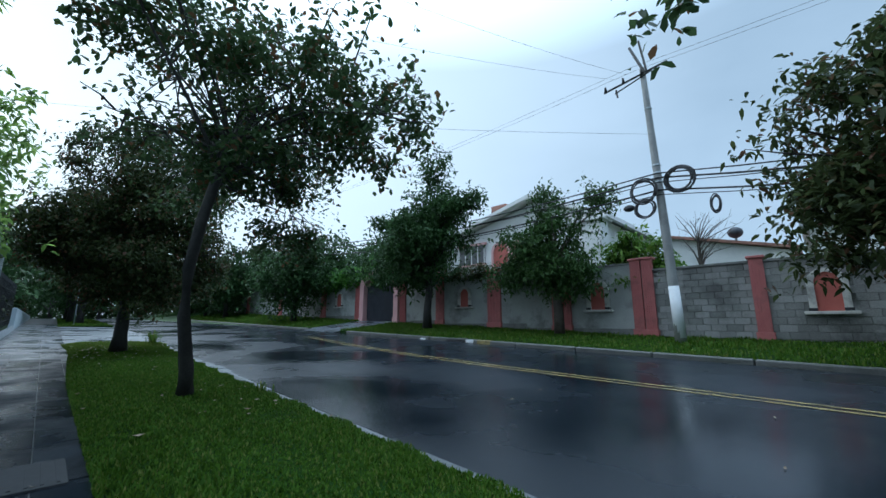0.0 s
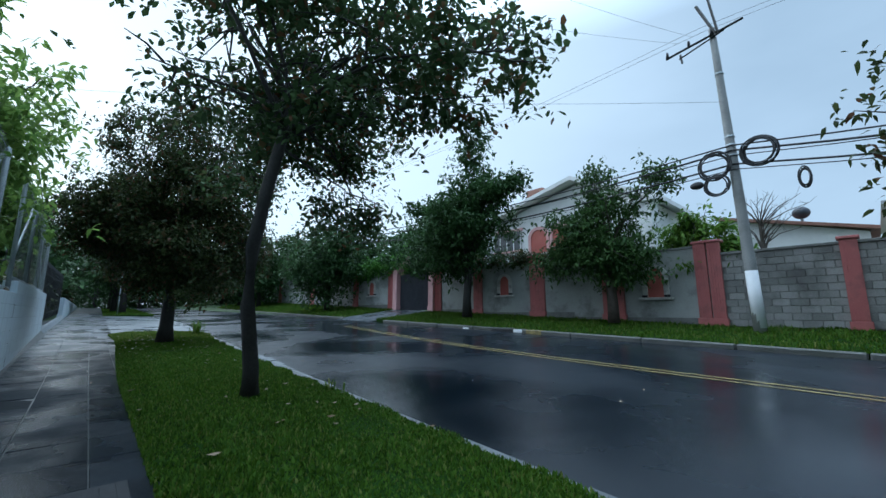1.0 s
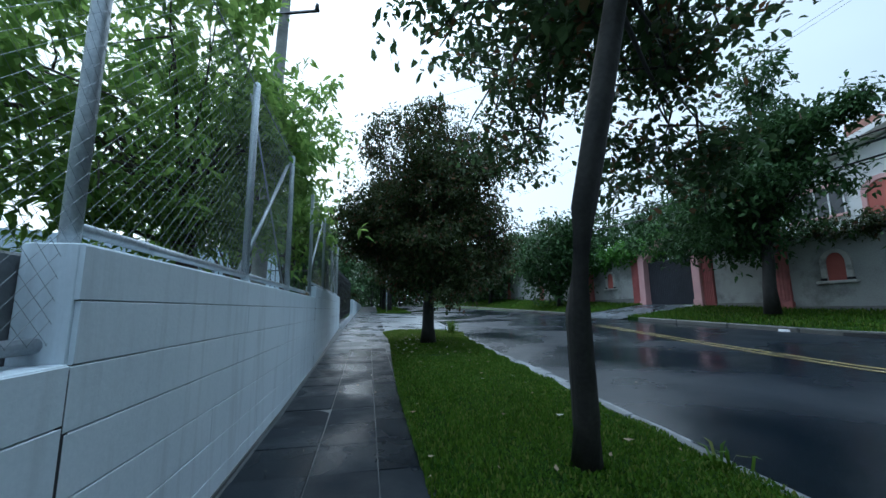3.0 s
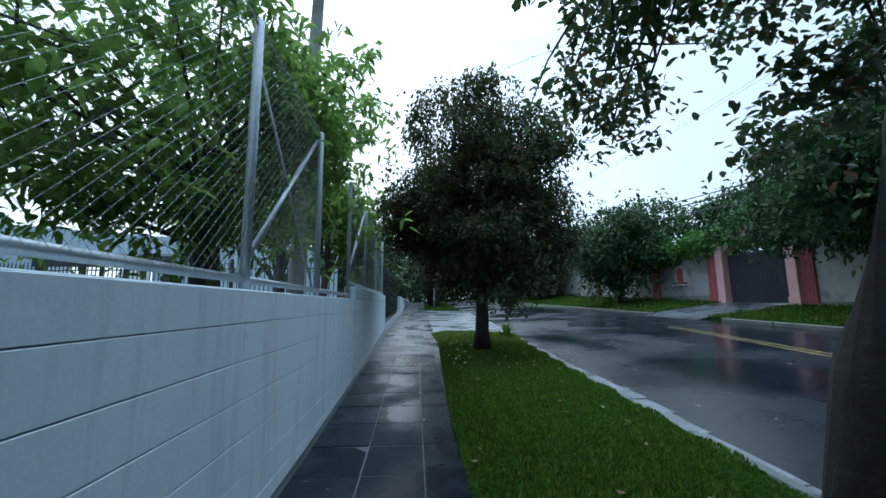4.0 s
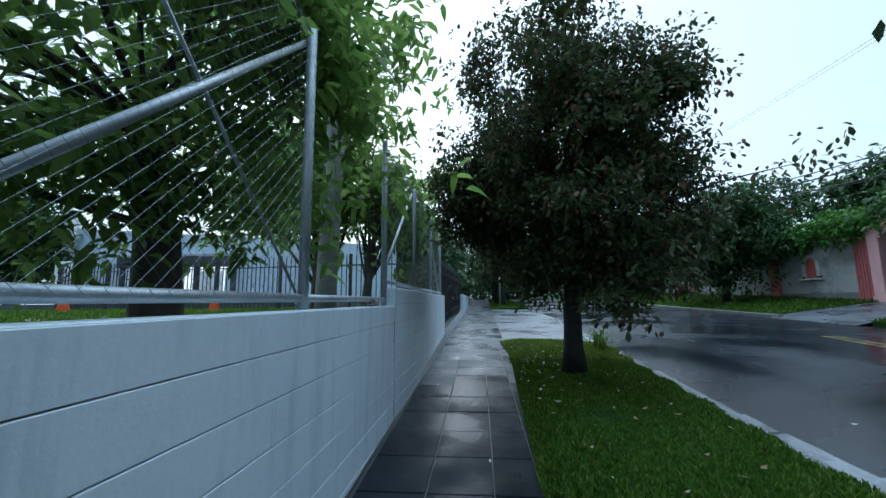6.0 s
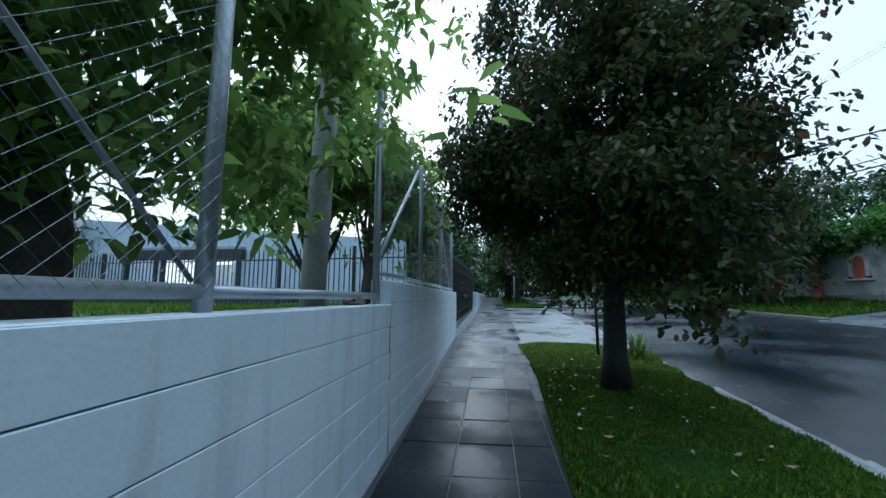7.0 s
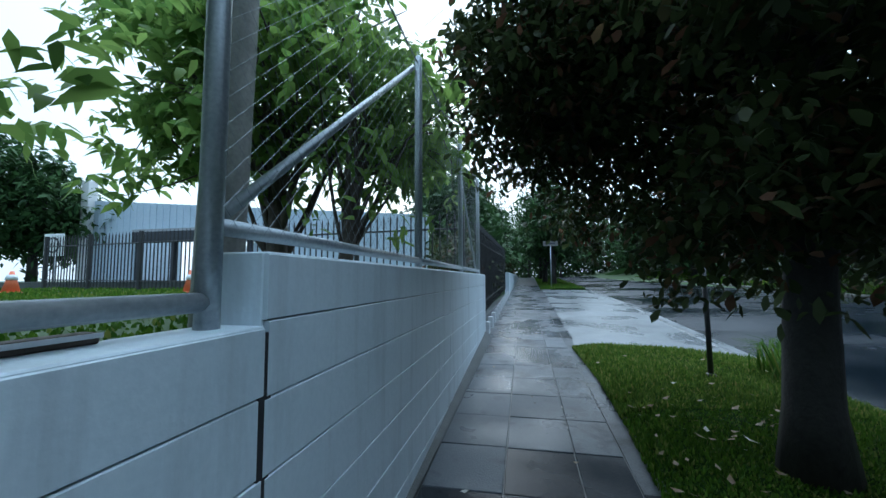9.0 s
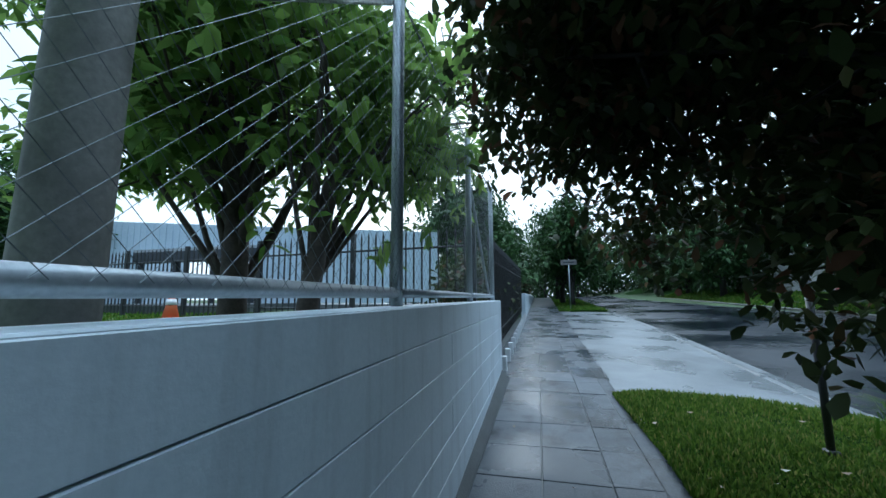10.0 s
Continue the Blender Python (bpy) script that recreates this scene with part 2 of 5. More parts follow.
def obj_from(name, verts, faces, mat, parent=None, label="", smooth=False):
    me = bpy.data.meshes.new(name)
    me.from_pydata([tuple(v) for v in verts], [], [tuple(f) for f in faces])
    if smooth:
        me.polygons.foreach_set("use_smooth", [True] * len(me.polygons))
    me.materials.append(mat)
    ob = new(name, me)
    ob.parent = parent
    if label:
        tagged(ob, label)
    return ob


def part(name, bm, mat, parent=None, label="", smooth=False):
    me = bpy.data.meshes.new(name)
    if smooth:
        for f in bm.faces:
            f.smooth = True
    bm.to_mesh(me)
    bm.free()
    me.materials.append(mat)
    ob = new(name, me)
    ob.parent = parent
    if label:
        tagged(ob, label)
    return ob


def thing(name, label, category, at=(0, 0, 0), group=""):
    e = new(name)
    e.location = at
    e.empty_display_size = 0.2
    return tagged(e, label, category, group)


def add_box(bm, x0, x1, y0, y1, z0, z1, bevel=0.0):
    r = bmesh.ops.create_cube(bm, size=1)["verts"]
    bmesh.ops.scale(bm, vec=(x1 - x0, y1 - y0, z1 - z0), verts=r)
    bmesh.ops.translate(bm, vec=((x0 + x1) / 2, (y0 + y1) / 2, (z0 + z1) / 2), verts=r)
    if bevel:
        es = list({e for v in r for e in v.link_edges})
        bmesh.ops.bevel(bm, geom=es, offset=bevel, segments=1, affect="EDGES")
    return bm


def box(x0, x1, y0, y1, z0, z1, bevel=0.0):
    return add_box(bmesh.new(), x0, x1, y0, y1, z0, z1, bevel)


def tube(points, radii, sides=10, cap=True):
    """Vertices and faces of a tapered tube along points."""
    pts = [Vector(p) for p in points]
    verts, faces = [], []
    up = Vector((0.31, 0.17, 0.93))
    for i, p in enumerate(pts):
        d = (pts[min(i + 1, len(pts) - 1)] - pts[max(i - 1, 0)]).normalized()
        u = d.cross(up if abs(d.dot(up)) < 0.95 else Vector((1, 0, 0))).normalized()
        v = d.cross(u)
        r = radii[i] if hasattr(radii, "__len__") else radii
        for k in range(sides):
            a = 2 * math.pi * k / sides
            verts.append(p + u * (r * math.cos(a)) + v * (r * math.sin(a)))
    for i in range(len(pts) - 1):
        for k in range(sides):
            k2 = (k + 1) % sides
            faces.append((i * sides + k, i * sides + k2, (i + 1) * sides + k2, (i + 1) * sides + k))
    if cap:
        faces.append(tuple(range(sides - 1, -1, -1)))
        faces.append(tuple((len(pts) - 1) * sides + k for k in range(sides)))
    return verts, faces


def join_geo(lists):
    verts, faces = [], []
    for v, f in lists:
        o = len(verts)
        verts += list(v)
        faces += [tuple(i + o for i in q) for q in f]
    return verts, faces


def pipe(name, points, radii, mat, parent=None, sides=10, label=""):
    v, f = tube(points, radii, sides)
    return obj_from(name, v, f, mat, parent, label, smooth=True)


def fast_mesh(name, verts, loops_per_face, mat, parent=None, smooth=False):
    """verts (n, k, 3): n separate faces or fans of k corners, given as a list of corner index rows."""
    n, k, _ = verts.shape
    me = bpy.data.meshes.new(name)
    me.vertices.add(n * k)
    me.vertices.foreach_set("co", verts.reshape(-1).astype(np.float32))
    tri = np.array(loops_per_face, dtype=np.int32)
    idx = (np.arange(n, dtype=np.int32)[:, None, None] * k + tri[None]).reshape(-1)
    nf = n * len(tri)
    me.loops.add(len(idx))
    me.loops.foreach_set("vertex_index", idx)
    me.polygons.add(nf)
    me.polygons.foreach_set("loop_start", np.arange(nf, dtype=np.int32) * tri.shape[1])
    me.update(calc_edges=True)
    me.validate()
    me.materials.append(mat)
    ob = new(name, me)
    ob.parent = parent
    return ob


def unit(a):
    return a / np.maximum(np.linalg.norm(a, axis=-1, keepdims=True), 1e-9)


def leaves(name, spots, rng, mat, parent, size=0.1, width=0.42, per=6, droop=0.35, spread=0.04, fold=0.25, out_from=None, blunt=False):
    """Whorls of pointed, folded leaves at the given spots."""
    P = np.repeat(np.asarray(spots), per, axis=0)
    n = len(P)
    d = rng.normal(size=(n, 3))
    d[:, 2] = d[:, 2] * 0.55 - droop
    if out_from is not None:
        d += 0.8 * unit(P - np.asarray(out_from))
    d = unit(d)
    L = size * rng.uniform(0.6, 1.25, (n, 1))
    side = unit(np.cross(d, rng.normal(size=(n, 3)) * 0.4 + np.array([0, 0, 1.0])))
    nor = np.cross(side, d)
    o = P + rng.normal(size=(n, 3)) * spread
    w = L * width * 0.5
    tip = o + d * L - np.array([0, 0, 1.0]) * L * 0.22
    if blunt:
        w = w * 1.25
    k1, k2, b = (0.32, 0.78, 0.62) if blunt else (0.3, 0.7, 1.0)
    c2 = 0.95 if blunt else 0.8
    l1, r1 = o + d * L * k1 + side * w * b + nor * w * fold, o + d * L * k1 - side * w * b + nor * w * fold
    l2, r2 = o + d * L * k2 + side * w * c2 - nor * L * 0.05, o + d * L * k2 - side * w * c2 - nor * L * 0.05
    V = np.stack([o, l1, r1, l2, r2, tip], axis=1)
    return fast_mesh(name, V, [(0, 1, 2), (1, 3, 2), (2, 3, 4), (3, 5, 4)], mat, parent)


def tree(name, label, base, trunk, radii, lobes, rng, bark, leafmat, n_spots, size, per=6, limbs=22, droop=0.35, width=0.42,
         shell=0.45, spread=0.06, twig=0.012, category="tree", blunt=False, far=False, clump=0.24, per_clump=22, headroom=False, limb_r=0.5):
    """A tree: trunk along a line, limbs to points in ellipsoid lobes (cx, cy, cz, rx, ry, rz, weight), leaf whorls on and round the limbs' ends."""
    t = thing(name, label, category, base)
    inv = Vector(base)
    loc = lambda p: Vector(p) - inv
    pts = [loc(p) for p in trunk]
    v, f = tube(pts, radii, 12)
    obj_from("trunk", v, f, bark, t, smooth=True)
    W = np.array([l[6] for l in lobes], float)
    W /= W.sum()

    def sample(k):
        which = rng.choice(len(lobes), size=k, p=W)
        d = unit(rng.normal(size=(k, 3)))
        r = rng.uniform(shell ** 3, 1, (k, 1)) ** (1 / 3)
        Lb = np.array([l[:6] for l in lobes])[which]
        wob = 1 + 0.16 * np.sin(d[:, :1] * 5 + which[:, None]) + 0.12 * np.sin(d[:, 1:2] * 7 + 1.3)
        return Lb[:, :3] + d * r * wob * Lb[:, 3:6]
    far_geo = []
    ends = []
    tr = [np.array(p) for p in trunk]
    for e in sample(limbs):
        if headroom and (e[2] < 1.9 or (e[0] > -14.7 and e[1] < 0.7)):
            continue
        s = tr[-1] if rng.random() < 0.55 or len(tr) < 3 else tr[-2] + (tr[-1] - tr[-2]) * rng.random()
        if e[2] < s[2] - 0.6:
            s = tr[-2]
        mid = s + (e - s) * 0.5 + np.array([0, 0, 0.12 * np.linalg.norm(e - s)]) + rng.normal(size=3) * 0.08
        if e[2] < s[2] - 0.25:
            # a weeping limb arches out before it hangs
            mid = np.array([s[0] + (e[0] - s[0]) * 0.72, s[1] + (e[1] - s[1]) * 0.72, s[2] + 0.12]) + rng.normal(size=3) * 0.06
        q = [s, s + (mid - s) * 0.5 + rng.normal(size=3) * 0.04, mid, mid + (e - mid) * 0.5 + rng.normal(size=3) * 0.05, e]
        r0 = radii[-1] * rng.uniform(0.7, 1.2) * limb_r
        geo = far_geo if far else []
        geo.append(tube([loc(p) for p in q], [r0, r0 * 0.8, r0 * 0.55, r0 * 0.35, twig * 0.6], 6, False))
        for _ in range(4):
            a = mid + (e - mid) * rng.random()
            b = a + rng.normal(size=3) * 0.35 + (e - mid) * 0.2
            geo.append(tube([loc(a), loc((a + b) / 2 + rng.normal(size=3) * 0.03), loc(b)], [twig, twig * 0.7, twig * 0.35], 4, False))
            ends.append(b)
        ends.append(e)
        if not far:
            v, f = join_geo(geo)
            obj_from("limb", v, f, bark, t, smooth=True)
    if far:
        v, f = join_geo(far_geo)
        tagged(obj_from("branchwork", v, f, bark, t, smooth=True), kind="stuff")
    nb = int(n_spots * 0.72)
    cores = sample(max(6, nb // per_clump))
    pick = rng.integers(0, len(cores), nb)
    size_of = rng.uniform(0.6, 1.4, len(cores))[pick][:, None]
    off = rng.normal(size=(nb, 3)) * np.array([1, 1, 0.62]) * clump * size_of
    off[:, 2] -= 0.25 * np.linalg.norm(off[:, :2], axis=1)
    body = cores[pick] + off
    ends = np.array(ends)
    near = ends[rng.integers(0, len(ends), n_spots - len(body))] + rng.normal(size=(n_spots - len(body), 3)) * 0.16
    spots = np.vstack([body, near])
    if headroom:
        # pruned back where people walk
        X, Y, Z = spots[:, 0], spots[:, 1], spots[:, 2]
        near_path = ((Y < 0.5) & (Z < 2.25)) | ((Y < 0.1) & (X > -13.8))
        spots = spots[~(((Z < 1.12) & (X < -13.0)) | (Z < 0.7) | (near_path & (X > -15.2)) | ((Y < 0.35) & (Z < 1.75)) | (Y < -0.85))]
    spots = spots - np.array(base)
    leaves("crown", spots, rng, leafmat, t, size, width, per, droop, spread, blunt=blunt)
    return t


def zs(x):
    return -0.03 + 0.0245 * (min(max(-x, -60), 70) - 6)


WALK_Z = [(20, -0.55), (-3, -0.24), (-6, -0.165), (-8, -0.12), (-10.4, -0.08), (-12.5, 0.01), (-14.5, 0.1), (-16, 0.175), (-18.5, 0.27)]


def zp(x):
    return zs(x) if x < -18.5 else lerp_table(WALK_Z, x)


def zw(x):
    x = max(x, -70)
    return 0.48 + 0.036 * max(0, -x - 6.9) - 0.012 * max(0, min(x, 40) + 6.9)


def lerp_table(rows, x):
    if x >= rows[0][0]:
        return rows[0][1]
    for (a, p), (b, q) in zip(rows, rows[1:]):
        if x >= b:
            return p + (q - p) * (a - x) / (a - b)
    return rows[-1][1]


KERB = [(20, 1.55), (-4, 1.93), (-8, 2.05), (-11, 2.15), (-13, 2.25), (-15, 2.38), (-17, 2.56), (-20, 2.75), (-25, 3.05), (-60, 3.7), (-90, 4.0)]
LAWN_EDGE = [(20, 0.34), (-7, 0.38), (-11, 0.4), (-13, 0.45), (-15.3, 0.54), (-16.6, 0.56), (-18.3, 0.48), (-35, 0.72), (-60, 1.1)]
CENTRE = [(20, 6.6), (-8, 6.65), (-10.6, 6.8), (-13.7, 7.2), (-17.9, 7.95), (-30, 10.0)]
FAR_KERB = 10.65


def kerb_y(x):
    return lerp_table(KERB, x)


def grass_y(x):
    return lerp_table(LAWN_EDGE, x)


def road_z(x, y):
    k = (y - kerb_y(x)) / (FAR_KERB - kerb_y(x))
    return zs(x) - 0.1 + 0.21 * min(max(k, 0), 1.3)


def verge_z(x, y):
    k = min(max((y - FAR_KERB - 0.15) / (14.4 - FAR_KERB - 0.15), 0), 1)
    return (road_z(x, FAR_KERB) + 0.12) * (1 - k) + zw(x) * k


def strip(name, xs, lo, hi, zf, mat, ny=8, skirt=0.25, wob=0.0, parent=None):
    """A ribbon of ground between lo(x) and hi(x), with its edges turned down."""
    verts, faces = [], []
    for x in xs:
        a, b = lo(x), hi(x)
        row = [(a, -skirt)] + [(a + (b - a) * j / ny, 0) for j in range(ny + 1)] + [(b, -skirt)]
        for y, dz in row:
            dz += wob * noise.noise((x * 1.7, y * 1.7, 3.1)) if dz == 0 else 0
            verts.append((x, y, zf(x, y) + dz))
    m = ny + 3
    for i in range(len(xs) - 1):
        for j in range(m - 1):
            faces.append((i * m + j, i * m + j + 1, (i + 1) * m + j + 1, (i + 1) * m + j))
    ob = obj_from(name, verts, faces, mat, parent, smooth=False)
    return ob


def frange(a, b, step):
    n = max(1, round(abs(b - a) / step))
    return [a + (b - a) * i / n for i in range(n + 1)]


# ---- ground ----
gx, gy = [-900, -300, -120, -75] + frange(-60, 20, 5) + [40, 120, 400, 900], [-900, -200, -60, -30, -16, -2.2, -1.2, 1.0, 4.0, 10.8, 14.0, 16, 40, 120, 500, 900]


def base_z(x, y):
    if y < -1.5:
        return min(1.0, zs(x) + 0.78) + 0.004 * min(40, -y)
    return (zs(x) - 0.35) * (1 - min(max((y - 8) / 6, 0), 1)) + (zw(x) - 0.12) * min(max((y - 8) / 6, 0), 1)


gv = [(x, y, base_z(x, y)) for x in gx for y in gy]
gf = [(i * len(gy) + j, (i + 1) * len(gy) + j, (i + 1) * len(gy) + j + 1, i * len(gy) + j + 1) for i in range(len(gx) - 1) for j in range(len(gy) - 1)]
tagged(obj_from("ground", gv, gf, M_GROUND), "rough green ground beyond the street", "ground", kind="structure")
road = strip("road", frange(30, -90, 1.5), kerb_y, lambda x: FAR_KERB + 0.02, road_z, M_ASPHALT, 10, 0.2)
tagged(road, "wet dark asphalt road with worn surface", "road", kind="structure")

for k, off in enumerate((-0.11, 0.11)):
    v, f = [], []
    xs = frange(25, -19, 0.5)
    for x in xs:
        c = lerp_table(CENTRE, x) + off
        v += [(x, c - 0.055, road_z(x, c) + 0.004), (x, c + 0.055, road_z(x, c) + 0.004)]
    f = [(2 * i, 2 * i + 1, 2 * i + 3, 2 * i + 2) for i in range(len(xs) - 1)]
    tagged(obj_from("road_line", v, f, M_YELLOW), "worn yellow centre line on wet asphalt", "road marking", "double centre line", "structure")

ISLAND_END = -18.3


def lawn_z(x, y):
    a, b = grass_y(x), kerb_y(x)
    k = min(max((y - a) / (b - a), 0), 1)
    e = min(1, max(0, k / 0.16))
    return (zs(x) + 0.012) * e + (zp(x) + 0.012) * (1 - e) + 0.05 * math.sin(math.pi * k) ** 0.6


def lawn_hi(x):
    h = kerb_y(x)
    k = (x - ISLAND_END) / 0.8
    return h if k > 1 else grass_y(x) + (h - grass_y(x)) * max(0.04, 1 - (1 - k) ** 2.2)


def lawn2_hi(x):
    k = (-34.9 - x) / 1.2
    return kerb_y(x) if k > 1 else grass_y(x) + (kerb_y(x) - grass_y(x)) * max(0.04, k) ** 0.5


xs_lawn = frange(25, -17.4, 0.6) + frange(-17.5, ISLAND_END, 0.1)
lawn1 = tagged(strip("verge", xs_lawn, grass_y, lawn_hi, lawn_z, M_SOIL, 8, 0.25, 0.012), "grassy verge soil between the pavement and road", "verge", kind="structure")
lawn2 = tagged(strip("verge", frange(-34.9, -36.2, 0.13) + frange(-37, -85, 2), grass_y, lawn2_hi, lawn_z, M_SOIL, 6, 0.25, 0.012),
               "grassy verge soil past the driveway", "verge", kind="structure")
drive = strip("driveway", frange(-17.3, -36.3, 0.5), lambda x: grass_y(x) + 0.005, lambda x: kerb_y(x) + 0.3,
              lambda x, y: (zs(x) - 0.006) * (1 - max(0, (y - 1.6) / (kerb_y(x) + 0.3 - 1.6))) + (zs(x) - 0.09) * max(0, (y - 1.6) / (kerb_y(x) + 0.3 - 1.6)), M_DRIVE, 8, 0.2)
tagged(drive, "wet pale concrete driveway crossing the verge", "driveway", kind="structure")
gate_x0, gate_x1 = -24.05, -20.95
fv = [strip("verge", xs, lambda x: FAR_KERB + 0.16, lambda x: 14.42, verge_z, M_SOIL, 6, 0.2, 0.02)
      for xs in (frange(30, gate_x1 + 0.1, 1.2), frange(gate_x0 - 0.2, -85, 2))]
for o in fv:
    tagged(o, "sloping grassy verge below the block wall", "verge", kind="structure")
tagged(strip("driveway", frange(gate_x1 + 0.1, gate_x0 - 0.2, 0.4), lambda x: FAR_KERB - 0.25, lambda x: 14.6,
             lambda x, y: verge_z(x, y) - 0.012 - (0.1 if y < FAR_KERB + 0.1 else 0), M_WALK2, 6, 0.2), "wet concrete apron before the dark gate", "driveway", kind="structure")
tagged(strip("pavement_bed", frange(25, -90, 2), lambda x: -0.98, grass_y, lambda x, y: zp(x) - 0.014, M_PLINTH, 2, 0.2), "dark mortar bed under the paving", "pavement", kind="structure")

# ---- painted block wall with chain-link fence ----
WALL_Y, WALL_T = -0.95, 0.16
SECTIONS = [(12.0, -7.28, 0.82), (-7.28, -12.93, 1.195), (-12.93, -18.85, 1.39)]
wall_left = thing("wall_1", "pale painted block wall stepping up the slope beside the pavement", "wall", (0, WALL_Y, 0))
tagged(wall_left, kind="structure")
for a, b, top in SECTIONS:
    part("core", box(b + 0.006, a - 0.006, -WALL_T + 0.012, -0.009, zs(a) - 0.5, top - 0.012), M_MORTAR, wall_left)
    # near-black strip stands in for the shade inside the open crack
    part("crack_shade_strip", box(b - 0.024, b + 0.024, -WALL_T + 0.02, 0.0105, zs(a) - 0.5, top - 0.014), M_DARK, wall_left)


ledge = tagged(part("yard_ledge", box(-12.75, -5.0, WALL_Y - WALL_T - 0.75, WALL_Y - WALL_T - 0.004, 0.3, 1.165, 0.01), M_DRIVE),
               "wet pale concrete ledge behind the block wall", "ledge", kind="structure")


def plinth_top(x):
    return zp(x) + 0.02 + (0.022 * (-x - 13) if x < -13 else 0)


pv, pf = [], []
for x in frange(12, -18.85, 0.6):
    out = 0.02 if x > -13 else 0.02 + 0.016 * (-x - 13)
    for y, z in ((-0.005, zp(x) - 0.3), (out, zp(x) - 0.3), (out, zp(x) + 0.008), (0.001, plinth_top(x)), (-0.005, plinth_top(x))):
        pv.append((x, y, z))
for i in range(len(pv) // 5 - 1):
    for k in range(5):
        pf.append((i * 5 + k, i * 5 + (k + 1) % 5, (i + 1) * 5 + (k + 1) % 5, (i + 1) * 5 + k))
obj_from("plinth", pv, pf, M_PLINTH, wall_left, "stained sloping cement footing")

# ---- chain-link fence ----
POSTS = [(-3.6, 0.8, 2.5), (-5.5, 0.8, 2.5), (-7.36, 0.8, 2.98), (-9.27, 1.19, 2.95), (-10.95, 1.19, 2.95), (-12.84, 1.19, 3.0), (-14.8, 1.38, 3.02), (-16.8, 1.38, 3.02), (-18.7, 1.38, 3.05)]
FENCE_Y = -1.04
fence = thing("chain_link_fence", "galvanised chain-link fence with pipe posts on the block wall", "fence", (-7.36, FENCE_Y, 0.8))
FO = Vector((7.36, 0, -0.8))


def fpipe(name, pts, r, mat=M_GALV, sides=10):
    return pipe(name, [Vector((x, y, z)) + FO for x, y, z in pts], r, mat, fence, sides)


for x, z0, z1 in POSTS:
    fpipe("post", [(x, 0, z0 - 0.02), (x, 0, (z0 + z1) / 2), (x, 0, z1), (x, 0, z1 + 0.015)], [0.03, 0.03, 0.03, 0.018], sides=14)
for (xa, za, ta), (xb, zb, tb) in zip(POSTS, POSTS[1:]):
    low = max(za, zb) + 0.075 if xa > -13.2 or xb > -13 else zb + 0.075
    if abs(xa + 5.5) < 0.1:
        low = 0.88
    if abs(xa + 10.95) < 0.1:
        low = 1.265
    if abs(xa + 7.36) < 0.1:
        low = 1.265
    top = min(ta, tb)
    fpipe("rail", [(xa, 0.0, low), (xb, 0.0, low)], 0.024)
    if abs(xa + 10.95) > 0.1:
        fpipe("top_wire", [(xa, 0.0, top - 0.03), (xb, 0.0, top - 0.03)], 0.006, M_WIRE, 6)
    if abs(xa + 10.95) < 0.1:
        continue
    # woven wire: two sets of slanting wires, one before the other
    geo = []
    step, h = 0.07, top - 0.03 - low
    W = xa - xb
    for sgn, oy in ((1, 0.034), (-1, 0.038)):
        k = -h
        while k < W:
            s0, s1 = max(0.0, k), min(W, k + h)
            if s1 > s0:
                if sgn > 0:
                    p, q = (xa - s0, oy, low + (s0 - k)), (xa - s1, oy, low + (s1 - k))
                else:
                    p, q = (xb + s0, oy, low + (s0 - k)), (xb + s1, oy, low + (s1 - k))
                geo.append(tube([Vector(p) + FO, Vector(q) + FO], 0.0008, 3, False))
            k += step
    v, f = join_geo(geo)
    tagged(obj_from("chain_link_mesh", v, f, M_WIRE, fence), "woven galvanised wire mesh", kind="stuff")


def brace(xa, za, xb, zb, r=0.02):
    fpipe("brace", [(xa, -0.045, za), (xb, -0.045, zb)], r)


brace(-9.27, 1.3, -10.95, 2.86)
brace(-10.95, 1.3, -9.27, 2.86, 0.009)
brace(-12.93, 1.5, -14.8, 2.95)
brace(-18.7, 1.45, -16.8, 2.95, 0.016)
brace(-7.36, 2.45, -5.5, 0.95, 0.012)

# ---- black iron fence along the pavement and white wall past it ----
iron = thing("iron_fence", "black iron picket fence with spear tips along the pavement", "fence", (-19.0, -1.12, zs(-19)))
pm = bmesh.new()
add_box(pm, -0.012, 0.012, -0.012, 0.012, 0.0, 1.62)
r = bmesh.ops.create_cone(pm, cap_ends=True, segments=4, radius1=0.022, radius2=0.0, depth=0.14)["verts"]
bmesh.ops.translate(pm, vec=(0, 0, 1.69), verts=r)
picket_mesh = bpy.data.meshes.new("picket")
pm.to_mesh(picket_mesh)
pm.free()
picket_mesh.materials.append(M_BLACK)


def picket_run(parent, a, b, n, zf, scale=1.0):
    for i in range(n):
        k = i / (n - 1)
        x, y = a[0] + (b[0] - a[0]) * k, a[1] + (b[1] - a[1]) * k
        o = new("picket", picket_mesh)
        o.parent = parent
        o.location = Vector((x, y, zf(x, y))) - parent.location
        o.scale = (1, 1, scale)
    for h in (0.22, 1.38):
        pipe("rail", [Vector((a[0], a[1], zf(*a) + h * scale)) - parent.location, Vector((b[0], b[1], zf(*b) + h * scale)) - parent.location], 0.02, M_BLACK, parent, 4)


